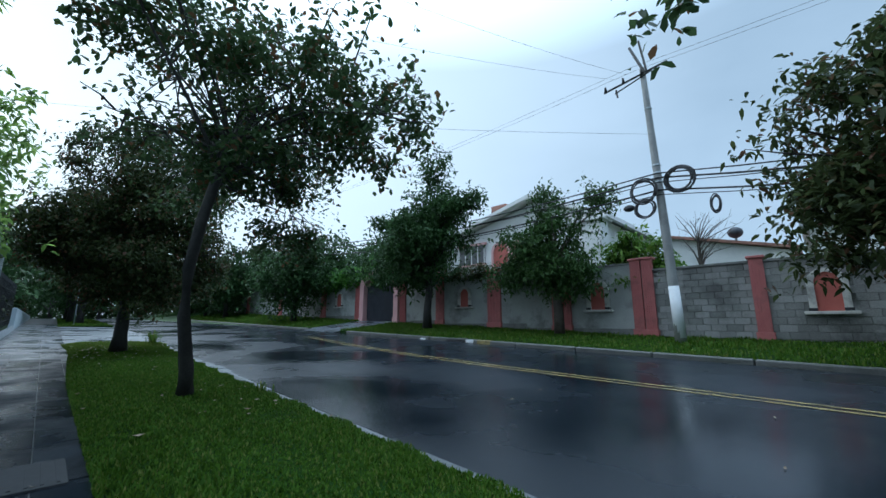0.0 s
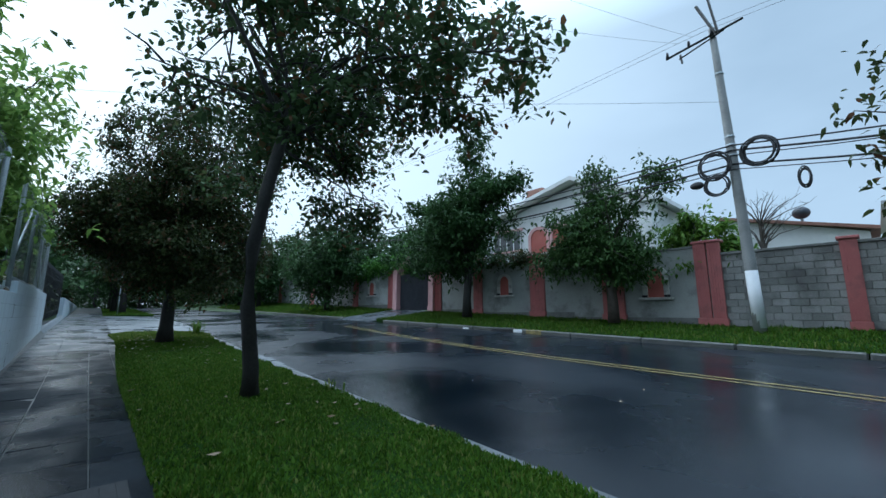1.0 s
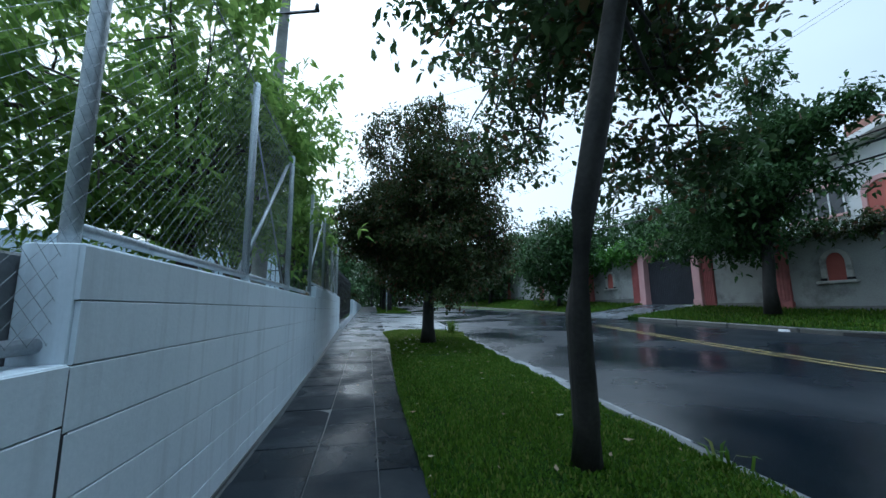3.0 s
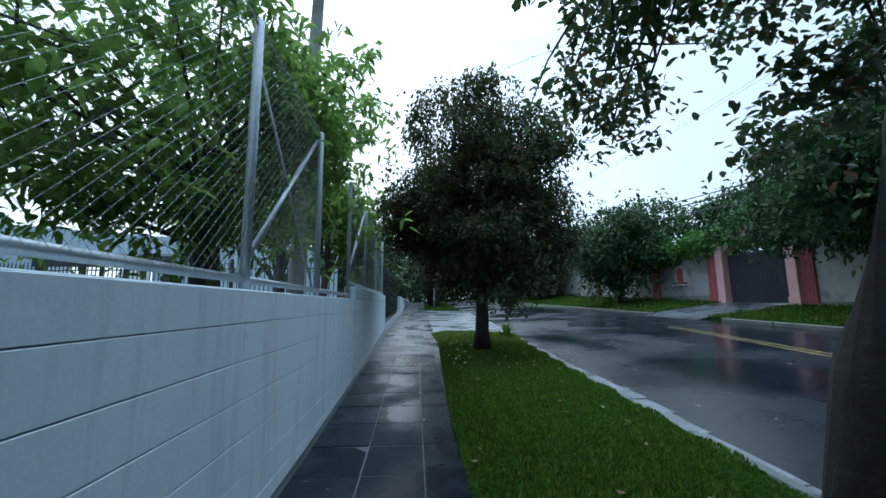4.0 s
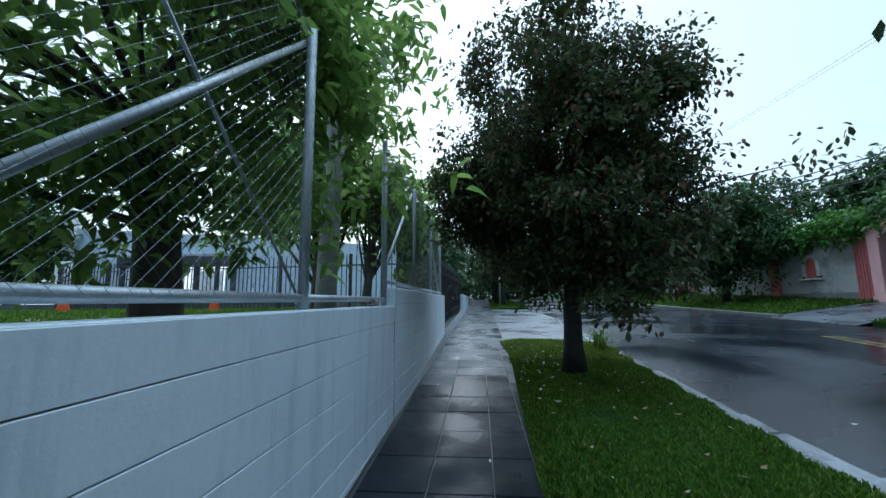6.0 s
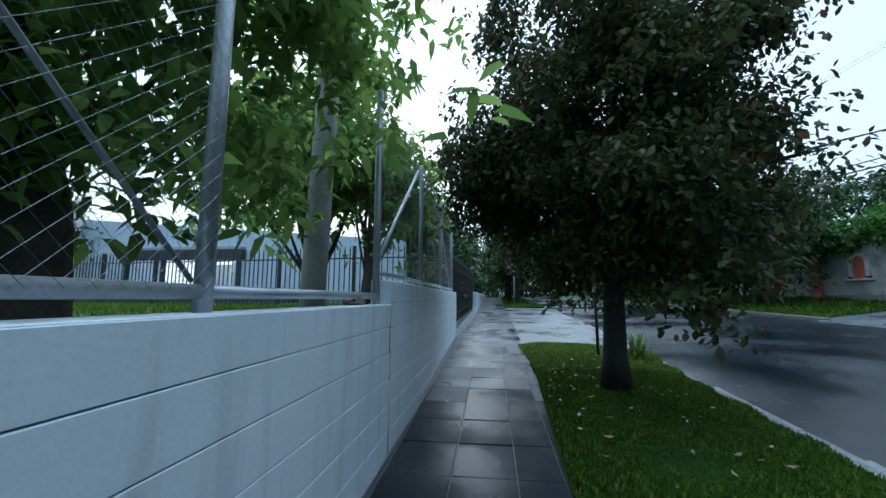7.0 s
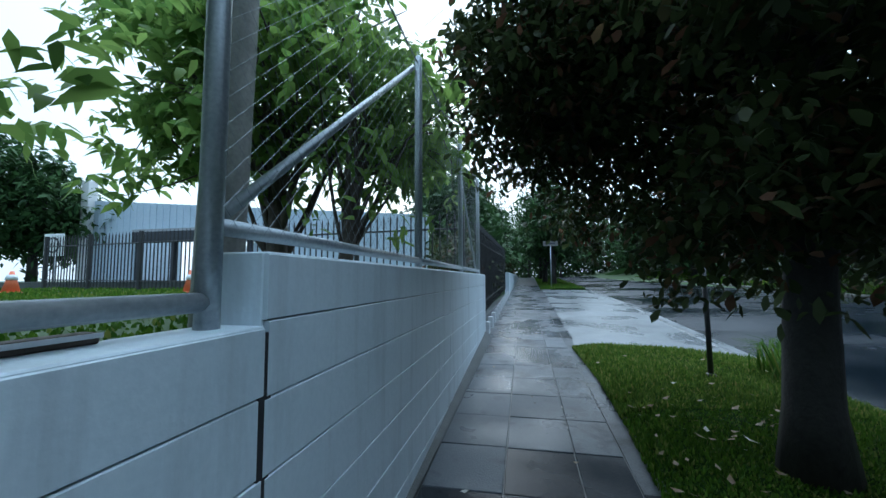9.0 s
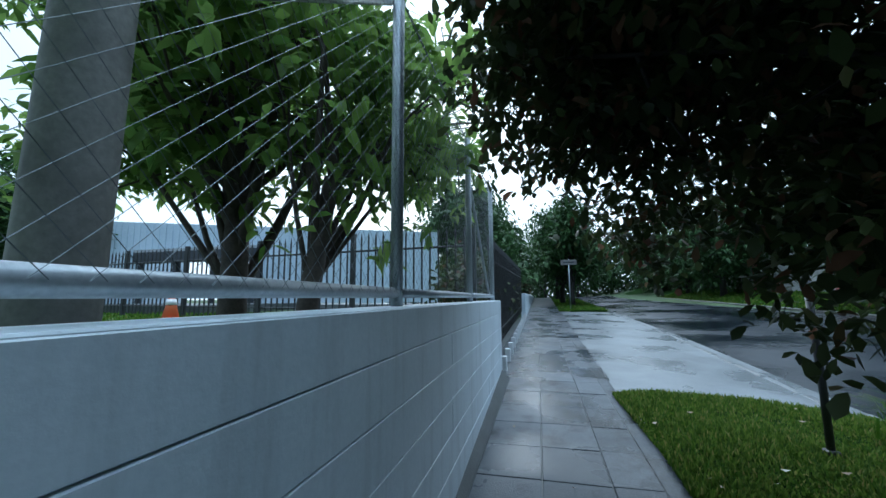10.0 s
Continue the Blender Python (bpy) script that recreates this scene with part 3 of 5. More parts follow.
picket_run(iron, (-19.0, -1.12), (-30.4, -1.12), 96, lambda x, y: zs(x) + 0.28, 1.05)
part("kerb_wall", box(-11.4, 0.0, -0.1, 0.1, -0.35, 0.3), M_PLINTH, iron)
for i in range(14):
    part("stub", box(-0.5 - 0.8 * i - 0.05, -0.5 - 0.8 * i + 0.05, 0.1, 0.2, -0.3, 0.22 + 0.02 * i, 0.01), M_LIME, iron, "whitewashed stub post")
rear = thing("iron_fence", "black iron picket fence with spear tips across the yard", "fence", (-19.3, -1.5, 0.75))
picket_run(rear, (-19.3, -1.4), (-21.7, -15.4), 92, lambda x, y: 1.0 + 0.01 * (-y), 0.92)
for k in range(7):
    x, y = -19.3 - 2.4 * k / 6, -1.4 - 14 * k / 6
    part("post", box(x + 19.3 - 0.04, x + 19.3 + 0.04, y + 1.5 - 0.04, y + 1.5 + 0.04, -0.1, 1.85 + 0.01 * (-y)), M_BLACK, rear)
tagged(part("wall_2", box(-62, -30.6, -1.15, -0.95, 0.3, 1.62, 0.01), M_BLOCK), "low white wall beside the far pavement", "wall", kind="structure")

# ---- block wall across the road ----
FW = 14.5
wall_far = thing("wall_3", "weathered grey block wall with faded pink pilasters across the road", "wall", (0, FW, 0))
tagged(wall_far, kind="structure")


def far_top(x):
    return 2.7 if x > -7.0 else (3.0 if x > -12 else (3.22 if x > -17.2 else (3.4 if x > -25 else 3.4 + 0.3 * math.floor((-x - 25) / 8 + 1))))


NICHES = [(-3.1, -2.28, 1.24, 2.3), (-9.3, -8.45, 1.42, 2.45), (-15.95, -15.1, 1.72, 2.62), (-27.7, -26.8, 2.08, 3.0)]
SPANS = [(30, -7.0), (-7.0, -12), (-12, -17.2), (-17.2, gate_x1 + 0.35), (gate_x0 - 0.35, -33), (-33, -41), (-41, -49), (-49, -57), (-57, -70)]
for a, b in SPANS:
    t = far_top((a + b) / 2)
    part("core", box(b, a, 0.03, 0.2, zw(b) - 0.6, t - 0.02), M_FARJOINT, wall_far)
    if a <= -7:
        part("render_coat", box(b, a, -0.004, 0.05, zw(b) - 0.6, t - 0.02), M_PLASTER, wall_far, "stained pale plaster")
    part("footing", box(b, a, -0.035, 0.1, zw(b) - 0.7, zw((a + b) / 2) + 0.16, 0.01), M_FARJOINT, wall_far, "dark damp footing")
    part("coping", box(b, a, -0.04, 0.24, t - 0.02, t + 0.06, 0.01), M_FARJOINT, wall_far)
for x0, x1, wd in ((-7.62, -7.28, 0.1), (-7.24, -6.9, 0.1), (-4.27, -3.93, 0.08), (-10.75, -9.95, 0.1), (-14.05, -13.32, 0.1), (-17.5, -16.95, 0.09),
                   (-29.7, -29.1, 0.1), (-37.2, -36.6, 0.1), (-45, -44.4, 0.1), (1.4, 1.8, 0.08), (-53, -52.4, 0.1)):
    t = far_top((x0 + x1) / 2)
    bm = box(x0, x1, -wd, 0.06, zw(x0) - 0.3, t + 0.1)
    add_box(bm, x0 - 0.04, x1 + 0.04, -wd - 0.04, 0.1, zw(x0) - 0.3, zw(x0) + 0.22, 0.01)
    n = 4
    for k in range(n):
        xa = x0 + 0.03 + (x1 - x0 - 0.06) * k / n
        add_box(bm, xa, xa + (x1 - x0) / n * 0.6, -wd - 0.02, -wd + 0.01, zw(x0) + 0.26, t - 0.02)
    part("pilaster", bm, M_PINK, wall_far, "faded pink fluted pilaster")
    part("cap", box(x0 - 0.05, x1 + 0.05, -wd - 0.05, 0.24, t + 0.1, t + 0.18, 0.015), M_PINK, wall_far)
for x0, x1, z0, z1 in NICHES:
    c, w = (x0 + x1) / 2, (x1 - x0) / 2
    zc = z1 - w * 0.75
    # blind panel with an arched head, its stucco surround and sill
    arc = [(c + w * 0.62 * math.cos(a), zc + w * 0.7 * math.sin(a)) for a in np.linspace(0, math.pi, 12)]
    prof = [(c + w * 0.62, z0)] + arc + [(c - w * 0.62, z0)]
    n = len(prof)
    v = [(x, -0.02, z) for x, z in prof] + [(x, 0.05, z) for x, z in prof]
    f = [tuple(range(n))[::-1], tuple(range(n, 2 * n))] + [(i, (i + 1) % n, n + (i + 1) % n, n + i) for i in range(n)]
    obj_from("blind_window", v, f, M_RED, wall_far, "red-brown arched blind panel")
    outer = [(c + w, z0)] + [(c + w * math.cos(a), zc + w * 0.95 * math.sin(a)) for a in np.linspace(0, math.pi, 12)] + [(c - w, z0)]
    v, f = [], []
    for (xi, zi), (xo, zo) in zip(prof, outer):
        v += [(xi, -0.07, zi), (xo, -0.07, zo), (xo, 0.04, zo), (xi, 0.04, zi)]
    for i in range(n - 1):
        for k in range(4):
            f.append((4 * i + k, 4 * i + (k + 1) % 4, 4 * i + 4 + (k + 1) % 4, 4 * i + 4 + k))
    obj_from("surround", v, f, M_CREAM, wall_far, "cream stucco arch")
    part("sill", box(x0 - 0.12, x1 + 0.12, -0.16, 0.05, z0 - 0.09, z0 - 0.005, 0.012), M_CREAM, wall_far)
    part("sill_block", box(x0 - 0.02, x0 + 0.16, -0.1, 0.0, z0, z0 + 0.08, 0.01), M_DARK, wall_far)
    part("sill_block", box(x1 - 0.16, x1 + 0.02, -0.1, 0.0, z0, z0 + 0.08, 0.01), M_DARK, wall_far)

# ---- gateway ----
gateway = thing("gateway", "pink gateway with pointed arch and dark ribbed steel gate", "gate", (-22.5, FW, 1.02))
GZ = zw(-22.5)
for x0, x1 in ((gate_x0 - 0.42, gate_x0), (gate_x1, gate_x1 + 0.42)):
    bm = box(x0 + 22.5, x1 + 22.5, -0.22, 0.3, -0.3, 2.45, 0.015)
    add_box(bm, x0 + 22.5 - 0.03, x1 + 22.5 + 0.03, -0.25, 0.33, -0.3, 0.25, 0.01)
    part("pier", bm, M_PALEPINK, gateway)
for x0, x1 in ((gate_x0 - 1.15, gate_x0 - 0.42), (gate_x1 + 0.42, gate_x1 + 0.95)):
    panel = part("ribbed_panel", box(x0 + 22.5, x1 + 22.5, -0.06, 0.25, -0.3, 2.62), M_PINK, gateway, "pink ribbed panel")
    for k in range(6):
        xa = x0 + 22.5 + (x1 - x0) * (k + 0.2) / 6
        part("rib", box(xa, xa + (x1 - x0) / 6 * 0.6, -0.1, -0.05, 0.02, 2.58, 0.01), M_PINK, panel)
hv = []
for y in (-0.2, 0.28):
    for x, z in ((gate_x0 - 0.42, 2.45), (gate_x0 - 0.42, 2.75), (-22.9, 3.32), (-22.1, 3.32), (gate_x1 + 0.42, 2.75), (gate_x1 + 0.42, 2.45),
                 (gate_x1 - 0.05, 2.32), (-21.6, 2.78), (-22.5, 2.95), (-23.4, 2.78), (gate_x0 + 0.05, 2.32)):
        hv.append((x + 22.5, y, z))
hn = 11
quads = [(0, 1, 9, 10), (1, 2, 8, 9), (2, 3, 8), (3, 4, 7, 8), (4, 5, 6, 7)]
hf = [tuple(q) for q in quads] + [tuple(i + hn for i in reversed(q)) for q in quads] + [(i, i + hn, (i + 1) % hn + hn, (i + 1) % hn) for i in range(hn)]
obj_from("arch", hv, hf, M_PALEPINK, gateway, "pale pink pointed arch")
part("gate_leaf", box(gate_x0 + 22.5, gate_x1 + 22.5, 0.1, 0.14, 0.03, 2.16), M_GATE, gateway, "dark steel sheet gate")
part("lintel_rail", box(gate_x0 + 22.5, gate_x1 + 22.5, 0.07, 0.17, 2.16, 2.24), M_GATE, gateway)
for k in range(24):
    xa = gate_x0 + 22.5 + 0.06 + k * (gate_x1 - gate_x0 - 0.12) / 24
    part("gate_rib", box(xa, xa + 0.06, 0.07, 0.1, 0.06, 2.14, 0.008), M_GATE, gateway)
for k in range(9):
    xa = gate_x0 + 22.5 + 0.3 + k * (gate_x1 - gate_x0 - 0.6) / 8
    zt = 2.9 - abs(xa) * 0.33
    pipe("scroll_bar", [(xa, 0.12, 2.22), (xa, 0.12, zt)], 0.012, M_BLACK, gateway, 5)

# ---- utility pole ----


def utility_pole(name, label, at, top, r0, r1, lean, white, mat=M_POLE):
    t = thing(name, label, "utility pole", at)
    n = 9
    pts = [(lean[0] * k / n, lean[1] * k / n, top * k / n - (0.3 if k == 0 else 0)) for k in range(n + 1)]
    pipe("shaft", pts, [r0 + (r1 - r0) * k / n for k in range(n + 1)], mat, t, 18)
    if white:
        pipe("painted_base", [(0, 0, 0.0), (lean[0] * white / top, lean[1] * white / top, white)], [r0 + 0.004, r0 + 0.004 + (r1 - r0) * white / top], M_LIME, t, 18, "whitewashed base band")
    return t


def arm(t, name, a, b, r=0.045):
    v, f = tube([a, b], r, 4)
    obj_from(name, v, f, M_BLACK, t)


pole = utility_pole("utility_pole", "tall concrete utility pole with cable coils and whitewashed foot", (-5.9, 13.0, 0.5), 8.7, 0.15, 0.085, (-0.2, -0.25, 0), 1.5)
PT = Vector((-0.19, -0.24, 8.3))
arm(pole, "crossarm", PT + Vector((-1.25, -0.1, 0.0)), PT + Vector((0.75, -0.1, 0.25)))
arm(pole, "crossarm", PT + Vector((-0.9, -0.1, -0.18)), PT + Vector((0.3, -0.1, 0.15)), 0.03)
arm(pole, "bracket", PT + Vector((0.1, -0.1, 0.1)), PT + Vector((-0.3, -0.15, 1.25)))
arm(pole, "bracket", PT + Vector((0.15, -0.1, 0.1)), PT + Vector((0.0, -0.15, 1.35)), 0.035)
arm(pole, "hook", PT + Vector((-0.85, -0.1, -0.05)), PT + Vector((-0.82, -0.1, -0.35)), 0.03)
for k in range(3):
    pipe("insulator", [PT + Vector((-1.2 + 0.6 * k, -0.1, 0.02 + 0.075 * k)), PT + Vector((-1.2 + 0.6 * k, -0.1, 0.2 + 0.075 * k))], [0.05, 0.03], M_DARK, pole, 8)
for z in (4.7, 5.0, 5.25, 7.2):
    pipe("band", [(-0.2 * z / 8.9, -0.25 * z / 8.9, z), (-0.2 * z / 8.9, -0.25 * z / 8.9, z + 0.06)], 0.164 - 0.0075 * z, M_GALV, pole, 14)


def coil(cx, cy, cz, r, turns, seed, parent, tilt=0.3, sx=1.0):
    rng = np.random.default_rng(seed)
    pts = []
    for k in range(turns * 22 + 1):
        a = 2 * math.pi * k / 22
        rr = r * (1 + 0.16 * math.sin(a * 0.37 + seed) + 0.012 * rng.normal())
        pts.append((cx + sx * rr * math.cos(a), cy + 0.05 * math.sin(a * 0.61) + tilt * 0.2 * rr * math.sin(a), cz + rr * 1.05 * math.sin(a)))
    pipe("cable_coil", pts, 0.015, M_CABLE, parent, 5, "coiled black cable")


coil(-0.52, -0.3, 4.5, 0.36, 9, 1, pole)
coil(-0.5, -0.34, 3.92, 0.27, 6, 2, pole)
coil(0.5, -0.3, 4.65, 0.36, 10, 3, pole)
coil(1.3, -0.25, 3.72, 0.24, 6, 4, pole, 1.0, 0.45)
bm = bmesh.new()
bmesh.ops.create_uvsphere(bm, u_segments=10, v_segments=8, radius=0.14)
bmesh.ops.scale(bm, vec=(1.3, 0.8, 0.8), verts=bm.verts)
bmesh.ops.translate(bm, vec=(-1.0, -0.25, 4.05), verts=bm.verts)
part("splice_case", bm, M_CABLE, pole, "black cable splice case", smooth=True)

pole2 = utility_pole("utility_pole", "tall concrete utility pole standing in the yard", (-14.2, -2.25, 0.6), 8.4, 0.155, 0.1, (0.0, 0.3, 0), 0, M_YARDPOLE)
for z, l in ((7.4, 0.9), (6.9, 0.7), (8.1, 0.8)):
    y = 0.3 * z / 8.4
    arm(pole2, "crossarm", (0.2, y - l, z - 0.25), (0.0, y + l, z + 0.25), 0.035)
    pipe("insulator", [(0.0, y + l, z + 0.25), (0.0, y + l, z + 0.42)], [0.06, 0.04], M_DARK, pole2, 8)


def cable(a, b, sag, r, name="overhead_cable", label="black overhead cable strung along the street"):
    a, b = Vector(a), Vector(b)
    n = 16
    pts = [a + (b - a) * (k / n) - Vector((0, 0, sag * 4 * (k / n) * (1 - k / n))) for k in range(n + 1)]
    tagged(pipe(name, pts, r, M_CABLE, None, 5), label, "cable", "street cables")


for dz, sag, r in ((5.35, 1.5, 0.022), (5.2, 1.7, 0.03), (5.05, 1.4, 0.014), (4.8, 1.75, 0.028), (4.65, 1.6, 0.014)):
    cable((-5.98, 12.75, 0.5 + dz - 0.35), (26.0, 12.7, dz + 0.3), sag, r)
    cable((-5.98, 12.75, 0.5 + dz - 0.35), (-36.0, 12.9, dz + 2.2), sag * 0.55, r)
for y, z in ((12.7, 9.2), (12.3, 9.1)):
    cable((-6.3, y, z), (-36, y, z + 1.2), 0.5, 0.005)
    cable((-6.3, y, z), (26, y, z - 0.6), 0.5, 0.005)
cable((-6.0, 12.7, 6.8), (-22.0, -3.0, 8.2), 0.3, 0.0045)
cable((-7.0, 12.7, 9.2), (-14.2, -1.9, 8.6), 0.4, 0.0035)
cable((-6.6, 12.7, 9.2), (-11.2, -1.9, 8.6), 0.4, 0.0035)

# ---- house across the road ----
house = thing("house", "white two-storey house with grey gable roof and pink window trim", "house", (-15, 19.5, 1.0))


def hbox(name, x0, x1, y0, y1, z0, z1, mat, parent=None, label="", bev=0.0):
    return part(name, box(x0 + 15, x1 + 15, y0 - 19.5, y1 - 19.5, z0 - 1, z1 - 1, bev), mat, parent or house, label)


hbox("wall", -21.6, -10.6, 19.5, 29, 1.0, 6.3, M_WHITE)
gab = [(-21.6, 6.3), (-14.3, 8.0), (-10.6, 6.3)]
v = [(x + 15, 0.0, z - 1) for x, z in gab] + [(x + 15, 9.5, z - 1) for x, z in gab]
obj_from("gable", v, [(0, 2, 1), (3, 4, 5), (0, 1, 4, 3), (1, 2, 5, 4), (0, 3, 5, 2)], M_WHITE, house)
for (xa, za), (xb, zb) in (((-22.1, 6.25), (-14.3, 8.1)), ((-14.3, 8.1), (-9.9, 6.1))):
    v = []
    for y in (-0.75, 10.0):
        for x, z in ((xa, za), (xb, zb), (xb, zb + 0.22), (xa, za + 0.22)):
            v.append((x + 15, y, z - 1))
    obj_from("roof", v, [(0, 1, 2, 3), (7, 6, 5, 4), (0, 4, 5, 1), (1, 5, 6, 2), (2, 6, 7, 3), (3, 7, 4, 0)], M_WHITE, house, "white roof slab edge")
hbox("chimney", -18.7, -17.5, 21.0, 22.0, 7.2, 8.95, M_ROOFTILE, None, "dark brown roof box")
hbox("porch", -12.4, -10.2, 18.6, 19.5, 1.0, 6.0, M_WHITE)
hbox("porch_cap", -12.6, -10.0, 18.4, 19.6, 6.0, 6.16, M_WHITE, None, "", 0.02)
win = hbox("window", -20.3, -18.15, 19.42, 19.52, 4.74, 5.95, M_GLASS, None, "dark glazed window with white mullions")
hbox("lintel", -20.45, -18.0, 19.34, 19.5, 5.95, 6.1, M_PALEPINK, win)
for k in range(5):
    x = -20.3 + k * 2.15 / 4
    hbox("mullion", x - 0.03, x + 0.03, 19.39, 19.42, 4.74, 5.95, M_WHITE, win)
hbox("window_sill", -20.4, -18.05, 19.32, 19.5, 4.64, 4.74, M_PALEPINK, win)
for xc in (-16.85, -15.35):
    prof = [(0.55, 4.4), (0.55, 5.3)] + [(0.55 * math.cos(a), 5.3 + 0.5 * math.sin(a)) for a in np.linspace(0.2, math.pi - 0.2, 9)] + [(-0.55, 5.3), (-0.55, 4.4)]
    n = len(prof)
    v = [(xc + 15 + x, -0.06, z - 1) for x, z in prof] + [(xc + 15 + x, 0.02, z - 1) for x, z in prof]
    w = obj_from("window", v, [tuple(range(n))[::-1]] + [(i, (i + 1) % n, n + (i + 1) % n, n + i) for i in range(n)], M_RED, house, "red shuttered arched window")
    v, f = [], []
    for x, z in prof:
        s = 1.3
        v += [(xc + 15 + x, -0.12, z - 1), (xc + 15 + x * s, -0.12, (z - 5.1) * (1.25 if z > 5.1 else 1.0) + 4.1), (xc + 15 + x * s, 0.02, (z - 5.1) * (1.25 if z > 5.1 else 1.0) + 4.1), (xc + 15 + x, 0.02, z - 1)]
    for i in range(n - 1):
        for k in range(4):
            f.append((4 * i + k, 4 * i + (k + 1) % 4, 4 * i + 4 + (k + 1) % 4, 4 * i + 4 + k))
    obj_from("window_frame", v, f, M_PALEPINK, w)


def low_house(label, x0, x1, y0, y1, zt, rise, roofmat, side):
    t = thing("house", label, "house", ((x0 + x1) / 2, y0, 0.5))
    cx = (x0 + x1) / 2
    part("wall", box(x0 - cx, x1 - cx, 0, y1 - y0, 0, zt - 0.5), M_WHITE, t)
    za, zb = (zt + rise, zt) if side > 0 else (zt, zt + rise)
    v = []
    for y in (-0.4, y1 - y0 + 0.4):
        for x, z in ((x0 - 0.3, za), (x1 + 0.3, zb), (x1 + 0.3, zb + 0.14), (x0 - 0.3, za + 0.14)):
            v.append((x - cx, y, z - 0.5))
    obj_from("roof", v, [(0, 1, 2, 3), (7, 6, 5, 4), (0, 4, 5, 1), (1, 5, 6, 2), (2, 6, 7, 3), (3, 7, 4, 0)], roofmat, t)
    v = [(x0 - cx, 0, zt - 0.5), (x1 - cx, 0, zt - 0.5), ((x0 if side > 0 else x1) - cx, 0, zt + rise - 0.5)]
    v += [(a, y1 - y0, c) for a, b, c in v]
    obj_from("gable", v, [(0, 1, 2), (5, 4, 3), (0, 2, 5, 3), (1, 4, 5, 2)], M_WHITE, t)
    return t


lh = low_house("low white house with faded clay roof behind the wall", -8.6, -3.6, 24, 30, 4.3, 1.35, M_ROOFTILE, 1)
low_house("white house with flat roofline behind the wall", -2.9, 9.0, 23, 31, 5.0, 0.1, M_ROOFGREY, 1)
low_house("white wall of a taller house behind trees", -9.6, -7.4, 27, 34, 5.6, 0.3, M_WHITE, 1)
tank = thing("water_tank", "dark round water tank on a thin post above the roofs", "tank", (-5.66, 24.3, 4.9))
bm = bmesh.new()
bmesh.ops.create_uvsphere(bm, u_segments=16, v_segments=10, radius=0.34)
bmesh.ops.scale(bm, vec=(1, 1, 0.85), verts=bm.verts)
bmesh.ops.translate(bm, vec=(0, 0, 0.62), verts=bm.verts)
part("drum", bm, M_GATE, tank, smooth=True)
pipe("stand", [(0, 0, -0.6), (0, 0, 0.4)], 0.06, M_GALV, tank, 8)

# ---- sheds beyond the yard ----
shed = thing("factory_shed", "pale blue corrugated factory shed with dark open bay", "shed", (-28, -16, 1.08))
part("wall", box(0.0, 6.0, -6.2, 6.5, -0.5, 0.2), M_PLINTH, shed)
bm = bmesh.new()
for k in range(90):
    y = -6.2 + k * 0.2
    z1 = 4.4 - 0.08 * (y + 6.2)
    add_box(bm, -0.02, 0.06 if k % 2 else 0.02, y, y + 0.2, 2.6 if -3.1 < y < 3.3 else 0.2, z1)
part("cladding", bm, M_CORR, shed, "pale blue corrugated sheet")
part("corner_pier", box(-0.1, 0.35, -6.6, -6.15, 0, 5.4), M_WHITE, shed)
part("side_wall", box(-5.4, 0.0, -6.4, -6.2, 0, 4.2), M_CORR, shed)
part("fascia", box(0.02, 0.4, -3.2, 3.5, 2.1, 2.62), M_GATE, shed, "dark canopy fascia")
part("canopy", box(-5.4, 0.4, -3.2, 3.5, 2.62, 2.75), M_ROOFGREY, shed)
for k in range(4):
    part("column", box(0.08, 0.26, -3.1 + k * 2.1, -2.92 + k * 2.1, -0.2, 2.36), M_GATE, shed)
for k in range(7):
    part("bay_panel", box(-7.9, -7.8, -5.0 + k * 2.3, -2.9 + k * 2.3, 0.0, 2.6 + 0.2 * (k % 3)), (M_WHITE, M_CORR, M_DARK)[k % 3], shed, "panel beyond the bay")
part("floor", box(-5.4, 0.0, -6.2, 12.0, -0.5, 0.12), M_DRIVE, shed)
board = thing("sign_board", "white square speed sign with dark ring on a post", "sign", (-22.1, -15.7, 0.9))
part("panel", box(-0.02, 0.02, -0.42, 0.42, 1.25, 2.0, 0.01), M_LIME, board)
bm = bmesh.new()
bmesh.ops.create_cone(bm, cap_ends=True, segments=28, radius1=0.27, radius2=0.27, depth=0.006)
bmesh.ops.rotate(bm, cent=(0, 0, 0), matrix=Matrix.Rotation(radians(90), 3, "Y"), verts=bm.verts)
bmesh.ops.translate(bm, vec=(0.026, 0, 1.62), verts=bm.verts)
part("ring", bm, M_GATE, board)
bm = bmesh.new()
bmesh.ops.create_cone(bm, cap_ends=True, segments=28, radius1=0.21, radius2=0.21, depth=0.006)
bmesh.ops.rotate(bm, cent=(0, 0, 0), matrix=Matrix.Rotation(radians(90), 3, "Y"), verts=bm.verts)
bmesh.ops.translate(bm, vec=(0.032, 0, 1.62), verts=bm.verts)
part("disc", bm, M_LIME, board)
for y in (-0.09, 0.04):
    part("mark", box(0.036, 0.04, y, y + 0.05, 1.54, 1.7), M_GATE, board)
pipe("post", [(-0.04, 0, -0.4), (-0.04, 0, 1.95)], 0.03, M_GALV, board, 8)
for x, y, s in ((-19.7, -7.85, 0.85), (-18.6, -11.5, 0.8)):
    cone = thing("traffic_cone", "orange traffic cone standing in the yard", "cone", (x, y, base_z(x, y)), "traffic cones")
    pipe("body", [(0, 0, 0.03), (0, 0, 0.62 * s)], [0.16, 0.035], M_ORANGE, cone, 14)
    pipe("band", [(0, 0, 0.3), (0, 0, 0.42)], [0.108, 0.085], M_LIME, cone, 14, "pale reflective band")
    part("foot", box(-0.19, 0.19, -0.19, 0.19, 0, 0.035, 0.01), M_ORANGE, cone)

